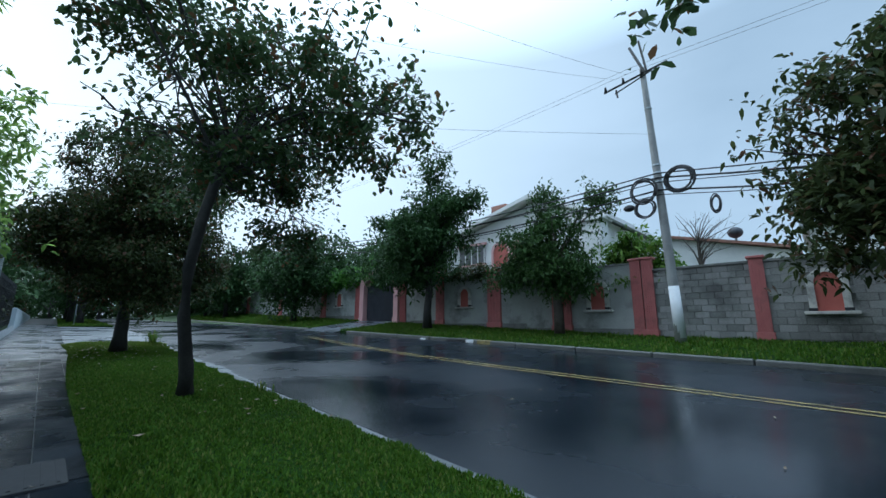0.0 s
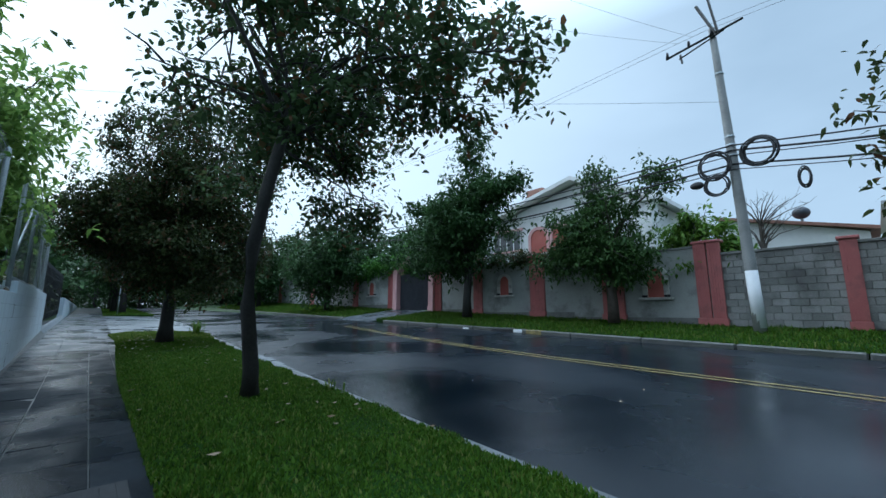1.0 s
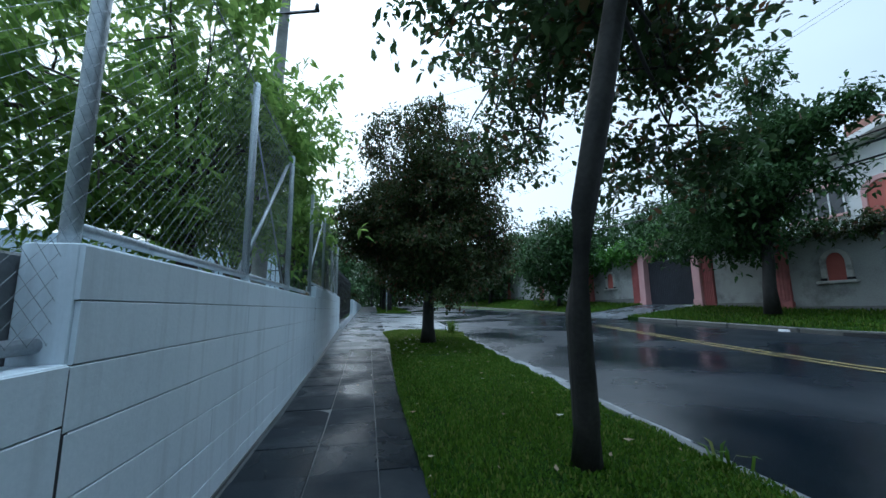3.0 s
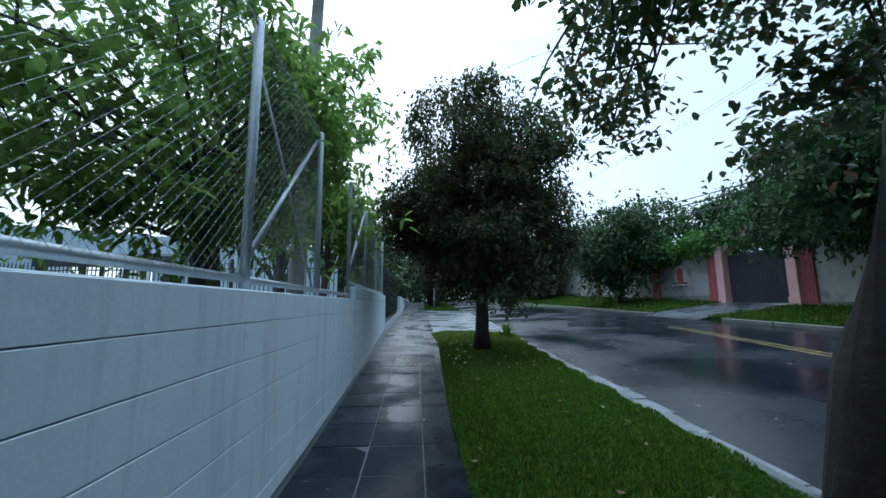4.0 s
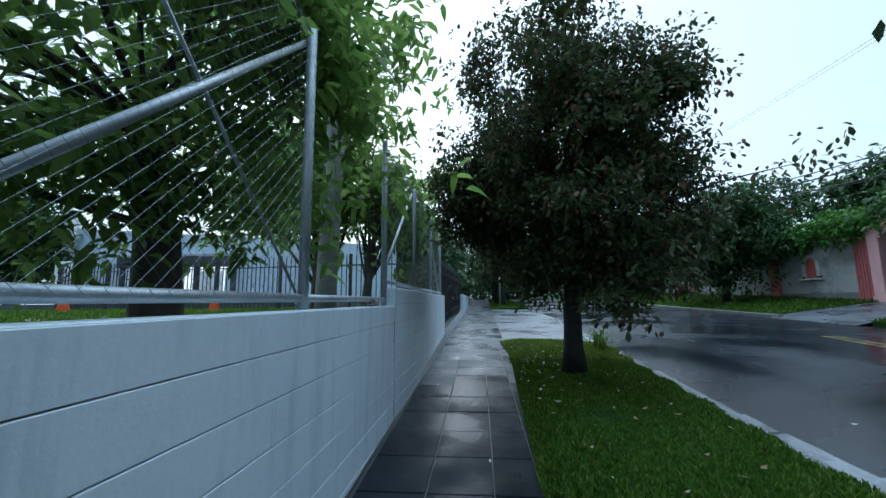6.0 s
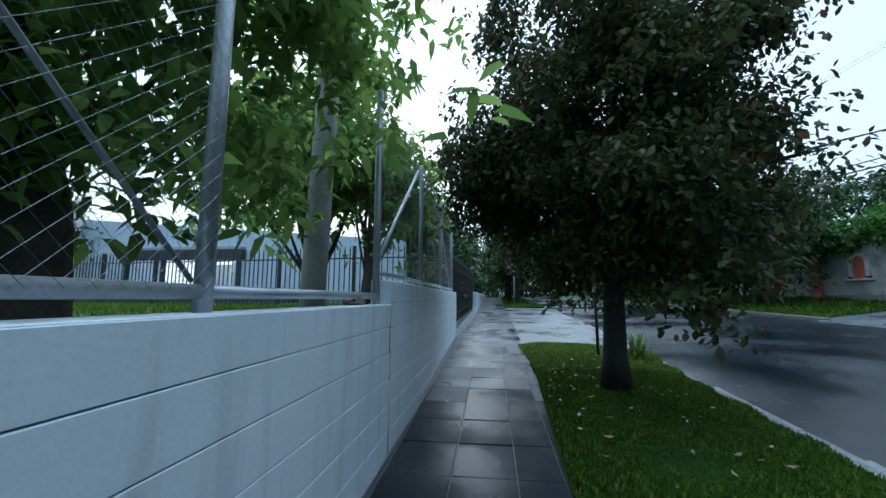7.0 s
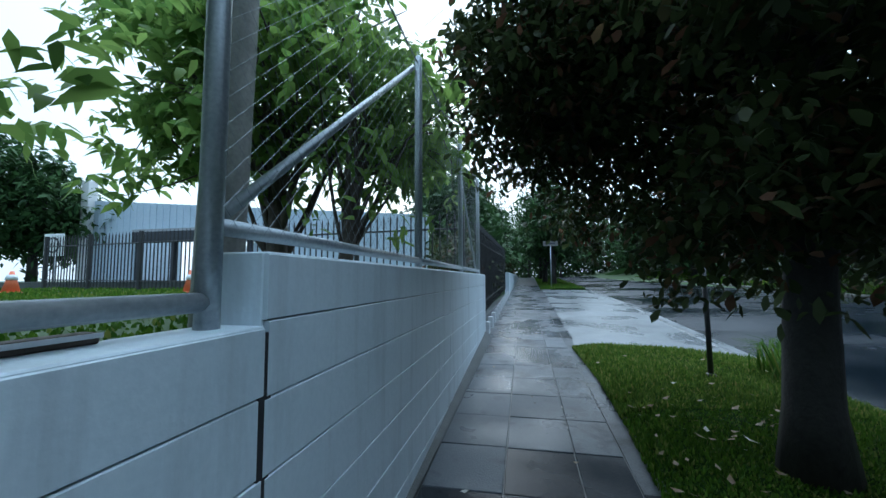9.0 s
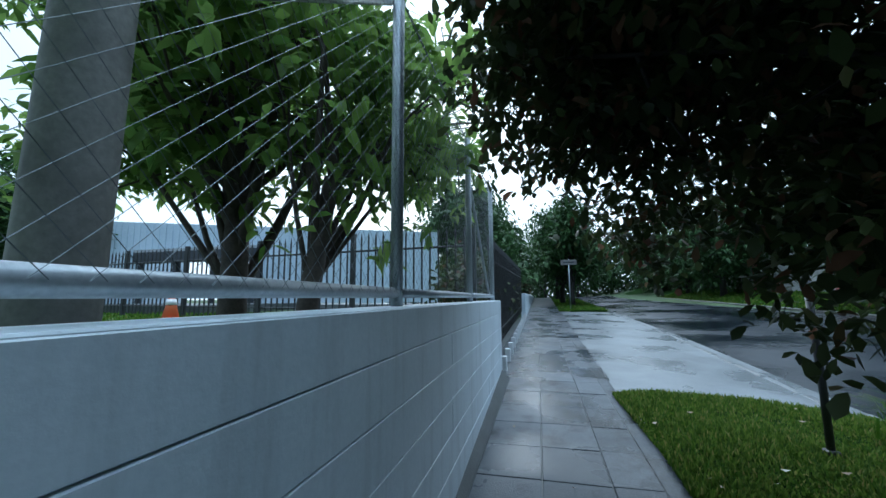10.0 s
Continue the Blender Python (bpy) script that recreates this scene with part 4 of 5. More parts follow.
blue = thing("street_sign", "small grey street sign on a thin post", "sign", (-37.0, 1.4, zs(-37)))
pipe("post", [(0, 0, -0.2), (0, 0, 2.95)], 0.03, M_GALV, blue, 8)
part("plate", box(0.03, 0.05, -0.45, 0.45, 2.6, 2.9, 0.006), M_FARJOINT, blue)
part("lettering_bar", box(0.052, 0.056, -0.32, 0.3, 2.71, 2.79), M_GATE, blue)
notice = thing("notice_board", "small white notice fixed to the tree trunk", "notice", (-30.1, 12.38, 2.3))
part("panel", box(-0.22, 0.22, -0.03, 0.0, 0.0, 0.5, 0.006), M_LIME, notice)
for k in range(3):
    part("text_bar", box(-0.15, 0.12, -0.036, -0.03, 0.1 + 0.12 * k, 0.14 + 0.12 * k), M_GATE, notice)

# ---- trees ----
rng = np.random.default_rng(11)
tree("street_tree", "leaning street tree with open dark crown on the verge", (-8.05, 1.2, 0.08),
     [(-8.06, 1.2, 0.0), (-7.98, 1.17, 0.35), (-7.75, 1.03, 0.95), (-7.53, 0.97, 1.45), (-7.37, 1.0, 1.95), (-7.3, 1.07, 2.4), (-7.28, 1.14, 2.8)],
     [0.11, 0.075, 0.064, 0.06, 0.057, 0.052, 0.044],
     [(-7.25, 1.3, 3.5, 1.55, 1.5, 1.05, 4.6), (-8.7, 1.2, 3.2, 1.05, 1.0, 0.75, 1.6), (-6.3, 2.1, 3.0, 0.9, 0.9, 0.55, 1.3), (-9.9, 1.55, 2.75, 0.6, 0.5, 0.3, 0.7), (-7.5, 0.6, 4.3, 1.2, 1.2, 0.6, 1.5),
      (-7.45, 1.3, 2.65, 0.7, 0.7, 0.4, 0.55), (-8.7, 2.5, 2.3, 0.5, 0.5, 0.32, 0.6), (-8.6, 2.4, 3.2, 0.9, 0.8, 0.6, 0.9)],
     rng, M_BARK, M_LEAF1, 3400, 0.078, 6, 46, 0.3, width=0.48, shell=0.25, blunt=True, clump=0.15, per_clump=26)
tree("street_tree", "dense dark round street tree with low skirts on the verge", (-14.6, 1.28, 0.28),
     [(-14.6, 1.28, 0.2), (-14.6, 1.28, 0.6), (-14.58, 1.29, 1.2), (-14.52, 1.32, 1.9), (-14.5, 1.33, 2.6)], [0.19, 0.135, 0.12, 0.11, 0.09],
     [(-14.5, 1.3, 2.7, 1.7, 1.6, 1.25, 6), (-14.4, 1.2, 3.9, 1.25, 1.3, 1.15, 4), (-14.1, 2.0, 4.0, 0.9, 0.8, 0.8, 1.4), (-12.8, 1.3, 1.35, 0.16, 0.18, 0.35, 0.12), (-13.2, 1.5, 1.8, 0.5, 0.6, 0.4, 0.6), (-15.3, 1.9, 2.0, 0.8, 0.8, 0.45, 0.6), (-14.6, 0.7, 1.9, 0.8, 0.55, 0.4, 0.6),
      (-13.9, 2.6, 4.4, 0.5, 0.5, 0.25, 0.15), (-14.6, 1.3, 2.2, 1.35, 1.3, 0.8, 1.3), (-13.2, 1.4, 2.4, 0.6, 0.7, 0.6, 0.6), (-15.0, -0.2, 3.1, 0.6, 0.55, 0.5, 0.5),
      (-14.9, 0.3, 4.9, 0.5, 0.5, 0.6, 0.3), (-14.2, 1.3, 5.1, 0.8, 0.8, 0.6, 0.9), (-15.9, 1.4, 2.5, 0.7, 0.9, 0.8, 0.7), (-16.2, 0.4, 1.95, 0.6, 0.5, 0.4, 0.5), (-15.0, 0.0, 2.9, 0.8, 0.65, 0.75, 1.1), (-14.9, 0.1, 3.8, 0.8, 0.7, 0.8, 0.6), (-14.6, 2.9, 2.6, 0.9, 0.6, 1.0, 1.0), (-13.4, 2.2, 3.2, 0.55, 0.5, 0.85, 0.55), (-14.7, 1.6, 1.6, 1.3, 1.3, 0.35, 1.5), (-15.7, 0.15, 2.8, 0.6, 0.5, 0.7, 0.7), (-15.6, 0.3, 3.8, 0.6, 0.5, 0.6, 0.5)],
     rng, M_BARK, M_LEAF2, 12000, 0.081, 7, 60, 0.55, width=0.46, shell=0.4, blunt=True, clump=0.19, per_clump=40, headroom=True)
tree("yard_tree", "broad fruit tree with long fresh green leaves behind the fence", (-11.5, -2.4, 0.5),
     [(-11.5, -2.4, 0.4), (-11.48, -2.4, 1.0), (-11.45, -2.42, 1.7), (-11.3, -2.5, 2.6)], [0.24, 0.18, 0.15, 0.1],
     [(-11.2, -2.9, 3.6, 2.2, 1.6, 1.4, 3), (-9.4, -3.0, 3.3, 1.7, 1.3, 1.4, 2), (-10.0, -2.0, 4.6, 2.0, 0.9, 0.8, 1.2), (-11.6, -2.1, 3.2, 0.9, 0.9, 1.1, 1.2), (-8.4, -2.9, 2.7, 1.1, 0.9, 0.7, 0.6),
      (-10.4, -3.6, 2.4, 1.6, 1.2, 0.6, 1.2), (-10.6, -1.7, 4.1, 1.6, 0.6, 0.9, 0.9), (-11.6, -1.5, 3.3, 0.95, 0.4, 1.1, 1.4), (-12.5, -1.45, 4.2, 1.0, 0.5, 0.9, 0.9), (-12.6, -2.1, 2.4, 0.45, 0.35, 0.3, 0.22),
      (-10.6, -2.5, 2.35, 1.4, 0.8, 0.5, 1.5), (-11.6, -1.95, 2.3, 0.7, 0.6, 0.45, 0.6)],
     rng, M_BARK2, M_MANGO, 2700, 0.15, 7, 26, 0.35, width=0.36, shell=0.15, clump=0.3, per_clump=10, limb_r=0.3)
tree("yard_tree", "slim fruit tree with fresh green leaves behind the fence", (-16.2, -3.2, 0.6),
     [(-16.2, -3.2, 0.5), (-16.2, -3.2, 1.4), (-16.15, -3.15, 2.4)], [0.16, 0.13, 0.1],
     [(-16.0, -3.1, 3.7, 1.6, 1.3, 1.1, 3), (-16.0, -3.2, 4.9, 1.1, 1.1, 0.9, 2), (-16.2, -4.5, 3.9, 1.1, 1.0, 1.3, 2.4)], rng, M_BARK2, M_MANGO, 1300, 0.19, 7, 26, 0.4, width=0.4, shell=0.25, clump=0.24, per_clump=14)
tree("yard_tree", "slender leaning fruit tree beside the iron fence", (-15.6, -2.05, 0.6),
     [(-15.6, -2.05, 0.5), (-15.65, -2.05, 1.4), (-15.85, -2.0, 2.4)], [0.1, 0.08, 0.06],
     [(-16.4, -1.9, 3.3, 1.3, 0.8, 1.0, 3), (-17.4, -1.8, 3.6, 1.0, 0.8, 0.75, 1.6)], rng, M_BARK2, M_MANGO, 560, 0.17, 7, 24, 0.4, width=0.4, shell=0.25, clump=0.24, per_clump=14)
tree("street_tree", "dark street tree with ragged crown on the far verge", (-16.1, 12.5, 0.8),
     [(-16.1, 12.5, 0.7), (-16.1, 12.5, 1.5), (-16.0, 12.5, 2.4), (-15.9, 12.4, 3.3)], [0.24, 0.18, 0.16, 0.12],
     [(-16.4, 12.4, 4.7, 2.0, 1.8, 1.4, 4), (-15.6, 12.4, 6.8, 1.1, 1.0, 1.5, 1.8), (-13.9, 12.2, 6.0, 1.3, 0.8, 0.35, 0.6), (-14.4, 12.2, 4.6, 1.1, 0.9, 0.5, 0.7), (-19.0, 12.4, 4.0, 1.9, 1.5, 1.0, 2), (-17.9, 12.3, 6.0, 1.0, 0.9, 0.6, 0.9), (-17, 12.2, 3.2, 1.4, 1.3, 0.6, 0.9), (-15.3, 12.3, 8.3, 0.4, 0.4, 0.7, 0.25)],
     rng, M_BARK, M_FARLEAF, 4200, 0.2, 6, 44, 0.4, shell=0.35, spread=0.1, clump=0.36, per_clump=26)
tree("street_tree", "vine-laden tree hanging over the grey block wall", (-9.9, 13.35, 0.65),
     [(-9.9, 13.35, 0.55), (-9.9, 13.35, 1.3), (-9.95, 13.35, 2.2), (-10.0, 13.4, 3.0)], [0.2, 0.17, 0.15, 0.12],
     [(-10.2, 13.3, 3.7, 1.75, 1.3, 1.2, 5), (-9.4, 13.3, 2.9, 1.3, 1.1, 0.9, 2), (-10.2, 13.4, 5.6, 0.5, 0.5, 0.8, 0.4), (-8.3, 13.6, 5.2, 0.7, 0.6, 0.6, 0.4), (-12.3, 13.4, 3.0, 1.0, 1.0, 0.7, 1)],
     rng, M_BARK2, M_VINETREE, 2400, 0.17, 6, 30, 0.5, shell=0.4, spread=0.1, clump=0.3, per_clump=24)
tree("street_tree", "small dark street tree past the gate", (-30.2, 12.6, 1.15),
     [(-30.2, 12.6, 1.0), (-30.2, 12.6, 1.9), (-30.1, 12.6, 3.0)], [0.2, 0.16, 0.12],
     [(-30.3, 12.5, 4.3, 3.3, 2.2, 1.8, 4), (-29, 12.5, 6.0, 1.8, 1.5, 1.2, 1.5), (-30.5, 12.3, 2.7, 2.2, 1.7, 0.9, 1.3)], rng, M_BARK, M_FARLEAF, 2200, 0.26, 6, 30, 0.4, shell=0.4, spread=0.14, clump=0.45, per_clump=24)
tree("street_tree", "heavy dark-leaved tree overhanging the far kerb", (-0.6, 11.9, 0.45),
     [(-0.6, 11.9, 0.3), (-0.6, 11.9, 1.4), (-0.7, 11.8, 2.6), (-0.8, 11.6, 3.6)], [0.25, 0.2, 0.17, 0.13],
     [(-0.6, 10.9, 4.6, 2.5, 2.0, 2.2, 5), (0.6, 11, 6.0, 2.0, 1.8, 1.5, 2), (-2.2, 10.5, 3.2, 1.0, 1.0, 0.9, 0.9), (-1.2, 10.3, 2.9, 1.3, 1.0, 0.5, 0.7)], rng, M_BARK, M_LEAF2, 4600, 0.2, 6, 40, 0.4, shell=0.4, spread=0.1, clump=0.34, per_clump=24)
tree("street_tree", "street tree with a low leafy branch over the pavement edge", (0.3, 1.2, -0.17),
     [(0.3, 1.2, -0.3), (0.28, 1.2, 0.6), (0.2, 1.2, 1.5), (0.0, 1.2, 2.3)], [0.16, 0.12, 0.11, 0.09],
     [(0.2, 1.3, 3.8, 1.9, 1.8, 1.2, 5), (-3.15, 2.44, 2.82, 0.26, 0.2, 0.12, 0.3), (-1.6, 1.8, 3.5, 0.8, 0.4, 0.2, 0.04)], rng, M_BARK, M_LEAF1, 1100, 0.085, 6, 26, 0.4, width=0.46, shell=0.3, blunt=True, clump=0.1, per_clump=12, twig=0.003)
tree("bush", "yellow-green bush leaning over the block wall", (-7.75, 15.6, 0.6),
     [(-7.75, 15.6, 0.4), (-7.75, 15.6, 1.5), (-7.75, 15.5, 2.6)], [0.08, 0.07, 0.05],
     [(-7.9, 15.4, 3.6, 1.0, 0.8, 0.7, 3), (-6.9, 15.3, 3.3, 0.7, 0.6, 0.5, 1), (-8.3, 15.1, 3.1, 0.6, 0.6, 0.5, 1)], rng, M_BARK2, M_LIMELEAF, 700, 0.2, 6, 14, 0.5, shell=0.2, spread=0.1, category="bush")
# bare tree behind the wall
bare = thing("bare_tree", "leafless grey tree behind the block wall", "tree", (-6.9, 22.0, 0.6))
v, f = tube([(0, 0, 0), (0.05, 0, 2.5), (0.0, 0, 4.2)], [0.12, 0.1, 0.06], 8)
obj_from("trunk", v, f, M_BARK2, bare)
for k in range(30):
    s = Vector((0.02, 0, rng.uniform(2.8, 4.3)))
    e = s + Vector((rng.normal() * 0.9, rng.normal() * 0.6, rng.uniform(0.5, 1.7)))
    mid = (s + e) / 2 + Vector((rng.normal() * 0.1, 0, 0.15))
    geo = [tube([s, mid, e], [0.03, 0.02, 0.007], 4, False)]
    for _ in range(3):
        q = mid + (e - mid) * rng.random()
        geo.append(tube([q, q + Vector((rng.normal() * 0.25, rng.normal() * 0.2, rng.uniform(0.1, 0.4)))], [0.008, 0.004], 3, False))
    v, f = join_geo(geo)
    obj_from("branch", v, f, M_BARK2, bare)


def foliage_bank(name, label, boxes, rng, mat, n, size, per=6, category="hedge", kind=""):
    t = thing(name, label, category, (boxes[0][0], boxes[0][1], boxes[0][2] - boxes[0][5]))
    W = np.array([b[6] for b in boxes], float)
    which = rng.choice(len(boxes), size=n, p=W / W.sum())
    B = np.array([b[:6] for b in boxes])[which]
    d = unit(rng.normal(size=(n, 3))) * rng.uniform(0.35, 1, (n, 1)) ** (1 / 3)
    spots = B[:, :3] + d * B[:, 3:6] * (1 + 0.2 * np.sin(d[:, :1] * 9 + which[:, None]))
    ob = leaves("foliage", spots - np.array(t.location), rng, mat, t, size, 0.5, per, 0.4, size * 0.8)
    geo = []
    for k in range(10):
        b = boxes[k % len(boxes)]
        x, y = b[0] + rng.normal() * b[3] * 0.3, b[1]
        geo.append(tube([Vector((x, y, b[2] - b[5])) - t.location, Vector((x + 0.1, y, b[2] + b[5] * 0.5)) - t.location], [0.06, 0.03], 5))
    v, f = join_geo(geo)
    tagged(obj_from("stemwork", v, f, M_BARK, t), kind="stuff")
    return t


foliage_bank("hanging_vine", "bright green vine spilling over the gateway wall", [(-26.0, 14.6, 4.0, 3.2, 0.8, 0.55, 3), (-21.5, 14.7, 4.6, 2.2, 0.8, 0.6, 2.5), (-19.0, 14.8, 4.2, 1.5, 0.7, 0.6, 1.5), (-28.5, 14.6, 3.7, 2.0, 0.7, 0.6, 1.5)],
             rng, M_VINE, 1900, 0.2, 6, "vine")
foliage_bank("dark_vine", "dark creeper along the top of the block wall", [(-15.5, 14.55, 3.35, 3.0, 0.4, 0.3, 2), (-11.5, 14.6, 3.1, 2.0, 0.4, 0.35, 1)], rng, M_LEAF2, 700, 0.15, 6, "vine")
foliage_bank("hedge", "dark hedge behind the iron fence", [(-20.5 - 2.0 * k, -1.75, zs(-20 - 2 * k) + 1.1, 1.3, 0.45, 0.85, 1) for k in range(5)], rng, M_LEAF2, 1700, 0.14, 6)
foliage_bank("far_woods", "distant dark green woods closing the street", [(-80, -14 + 5.5 * k, 4.0 + 1.2 * (k % 3), 4, 4.2, 4.2 + 0.8 * (k % 2), 1) for k in range(9)], rng, M_FARLEAF, 5200, 0.6, 6, "woods")
foliage_bank("hedge", "dark low hedge beside the far pavement", [(-44 - 3.0 * k, -2.4, 2.6, 2.0, 0.8, 1.6, 1) for k in range(6)], rng, M_LEAF2, 1500, 0.3, 6)
# trees round the horizon; those out of view are added to darken road reflections
WOODS = [(-46, -3.8, 4.6, 4.0, 2.4, 3.6), (-54, -4.5, 5.5, 5, 3, 4.5), (-46, 1.5, 5.6, 3.0, 1.9, 2.6), (-56, 1.6, 6.0, 3.5, 2.0, 3.4), (-66, 0.5, 6.5, 5, 4, 5.0), (-76, 5.5, 6.5, 5, 6, 5.5), (-42, 1.9, 5.4, 3.2, 1.8, 2.4),
         (-44, 16.8, 5.8, 5, 2.5, 3.2), (-53, 17.5, 6.2, 5, 3, 4.0), (-36, 17.8, 6.0, 4.0, 2.2, 2.6), (-28.5, 18.8, 5.8, 3.6, 2.2, 2.2), (-24.0, 19.5, 5.4, 2.4, 2.0, 1.9), (-66, 14, 6.5, 6, 4, 5), (-60, 12.6, 5.5, 3.0, 2.0, 3.2), (-45, 12.5, 5.0, 3.0, 1.8, 2.6), (-52, 12.6, 5.2, 3.0, 1.8, 2.8),
         (-27, -24.5, 5.2, 2.6, 2.8, 2.6), (-31, -31, 5.4, 4, 4, 3), (-24, -35, 5, 4, 4, 3), (-37, -4.2, 4.6, 4, 2.6, 3.2), (-31, -3.6, 3.8, 3.0, 1.6, 2.6), (-14, -40, 5, 6, 4, 3.5), (-3, -32, 5, 6, 4, 3.5), (8, -14, 4.5, 4, 4, 3.5), (14, 16.5, 5, 5, 2, 3), (20, 8, 5.5, 3, 5, 4), (16, -3, 4.5, 3, 4, 3.5)]
for x, y, z, a, b, c in WOODS:
    g = base_z(x, y)
    tree("background_tree", "full dark green distant tree of a belt partly added out of view", (x, y, g), [(x, y, g - 0.1), (x, y, g + 1.0), (x + 0.1, y, z - 0.3)], [0.25, 0.2, 0.12],
         [(x, y, z, a, b, c, 4), (x + a * 0.35, y, z + c * 0.45, a * 0.6, b * 0.6, c * 0.65, 1.5), (x - a * 0.4, y + b * 0.3, z - c * 0.3, a * 0.6, b * 0.7, c * 0.6, 1.5)],
         rng, M_BARK, M_FARLEAF, 1150, 0.4, 6, 16, 0.3, shell=0.35, spread=0.2, far=True, clump=0.6, per_clump=24)

# ---- small things on the near side ----
bar = thing("sign_post", "thin black leaning steel post in the grass", "post", (-16.6, 1.6, lawn_z(-16.6, 1.6)))
pipe("shaft", [(0, 0, -0.2), (0.0, -0.005, 0.5), (-0.02, -0.015, 1.3)], 0.026, M_BLACK, bar, 8)
part("collar", box(-0.04, 0.04, -0.04, 0.04, 0, 0.04, 0.008), M_BLACK, bar)


def tuft(x, y, n, h, seed, name="weed_tuft", label="long green weeds by the kerb"):
    r2 = np.random.default_rng(seed)
    z = lawn_z(x, y)
    t = thing(name, label, "weeds", (x, y, z))
    geo_v = []
    for k in range(n):
        a = r2.uniform(0, 2 * math.pi)
        L = h * r2.uniform(0.5, 1.1)
        d = np.array([math.cos(a), math.sin(a), 0])
        s = np.array([-d[1], d[0], 0]) * 0.009
        o = r2.normal(size=3) * np.array([0.05, 0.05, 0])
        m, e = o + d * L * 0.3 + np.array([0, 0, L * 0.7]), o + d * L * 0.85 + np.array([0, 0, L * 0.75])
        geo_v.append([o - s, o + s, m - s, m + s, e, e + s * 0.2])
    fast_mesh("foliage", np.array(geo_v), [(0, 1, 3), (0, 3, 2), (2, 3, 5), (2, 5, 4)], M_GRASS, t)


wt = thing("weed_tuft", "small green weed growing from the wall joint", "weeds", (-7.28, -0.93, 0.3))
wrng = np.random.default_rng(8)
leaves("foliage", wrng.normal(size=(14, 3)) * np.array([0.03, 0.015, 0.04]) + np.array([0.0, 0.02, 0.0]), wrng, M_VINE, wt, 0.07, 0.2, 2, -0.1, 0.01)
tuft(-16.6, 2.25, 40, 0.55, 3)
tuft(-17.0, 2.3, 30, 0.45, 4)
tuft(-7.9, 2.0, 14, 0.16, 5)


def grass(name, label, n, pick, zf, rng, h, mat=M_GRASS, w=0.006):
    xs, ys = pick(n)
    z = np.array([zf(x, y) for x, y in zip(xs, ys)])
    o = np.stack([xs, ys, z - 0.01], axis=1)
    a = rng.uniform(0, 2 * math.pi, n)
    d = np.stack([np.cos(a), np.sin(a), np.zeros(n)], axis=1)
    s = np.stack([-np.sin(a), np.cos(a), np.zeros(n)], axis=1) * (w * rng.uniform(0.6, 1.3, n))[:, None]
    L = h * rng.uniform(0.45, 1.25, n) * (0.75 + 0.5 * np.array([noise.noise((x * 1.3, y * 1.3, 0.0)) for x, y in zip(xs, ys)]))
    lean = rng.uniform(0.1, 0.75, n)
    up = np.array([0, 0, 1.0])
    m = o + d * (L * lean * 0.35)[:, None] + up * (L * 0.6)[:, None]
    t = o + d * (L * lean)[:, None] + up * (L * 0.95)[:, None]
    V = np.stack([o - s, o + s, m - s * 0.8, m + s * 0.8, t], axis=1)
    ob = fast_mesh(name, V, [(0, 1, 3), (0, 3, 2), (2, 3, 4)], mat)
    return tagged(ob, label, "grass", kind="stuff")


def pick_lawn(x0, x1):
    def f(n):
        xs = x0 + (x1 - x0) * rng.random(n)
        k = rng.random(n)
        lo, hi = np.array([grass_y(x) for x in xs]), np.array([(lawn_hi(x) if x > -30 else lawn2_hi(x)) for x in xs])
        return xs, lo - 0.06 + (hi - lo + 0.11 + 0.04 * np.sin(xs * 7)) * k
    return f


grass("grass", "short wet green lawn on the verge", 150000, pick_lawn(-4.0, ISLAND_END + 0.02), lawn_z, rng, 0.05, w=0.0075)
# longer blades here, their paler colour standing in for more light
grass("grass", "longer grass at the end of the lawn, coloured paler as more lit", 16000, pick_lawn(-15.6, ISLAND_END + 0.02), lawn_z, rng, 0.085, M_GRASSLIT, 0.007)
grass("grass", "short wet green lawn on the verge", 9000, pick_lawn(4.0, -4.0), lawn_z, rng, 0.05, w=0.0075)
grass("grass", "grass on the verge past the driveway", 12000, pick_lawn(-34.9, -60), lawn_z, rng, 0.09, w=0.02)


def pick_far(x0, x1):
    return lambda n: (x0 + (x1 - x0) * rng.random(n), FAR_KERB + 0.12 + (14.4 - FAR_KERB - 0.12) * rng.random(n))


grass("grass", "ragged grass on the bank below the block wall", 26000, pick_far(3, gate_x1 + 0.1), verge_z, rng, 0.13, w=0.016)
grass("grass", "ragged grass on the bank past the gate", 14000, pick_far(gate_x0 - 0.2, -55), verge_z, rng, 0.15, w=0.03)
grass("grass", "mown yard grass beyond the fence", 22000, lambda n: (-12.0 - 11 * rng.random(n), -1.6 - 14 * rng.random(n)), base_z, rng, 0.1, w=0.02)


def litter(name, label, n, pick, zf, size):
    xs, ys = pick(n)
    L = []
    for x, y in zip(xs, ys):
        a = rng.uniform(0, 2 * math.pi)
        s = size * rng.uniform(0.5, 1.3)
        d, q = np.array([math.cos(a), math.sin(a), 0]) * s, np.array([-math.sin(a), math.cos(a), 0]) * s * 0.4
        o = np.array([x, y, zf(x, y)])
        up = np.array([0, 0, 1.0])
        L.append([o - d + up * 0.01, o + q + up * 0.012, o - q + up * 0.004, o + d + up * (0.012 + 0.3 * s * rng.random())])
    ob = fast_mesh(name, np.array(L), [(0, 2, 1), (1, 2, 3)], M_LITTER)
    return tagged(ob, label, "leaves", kind="stuff")


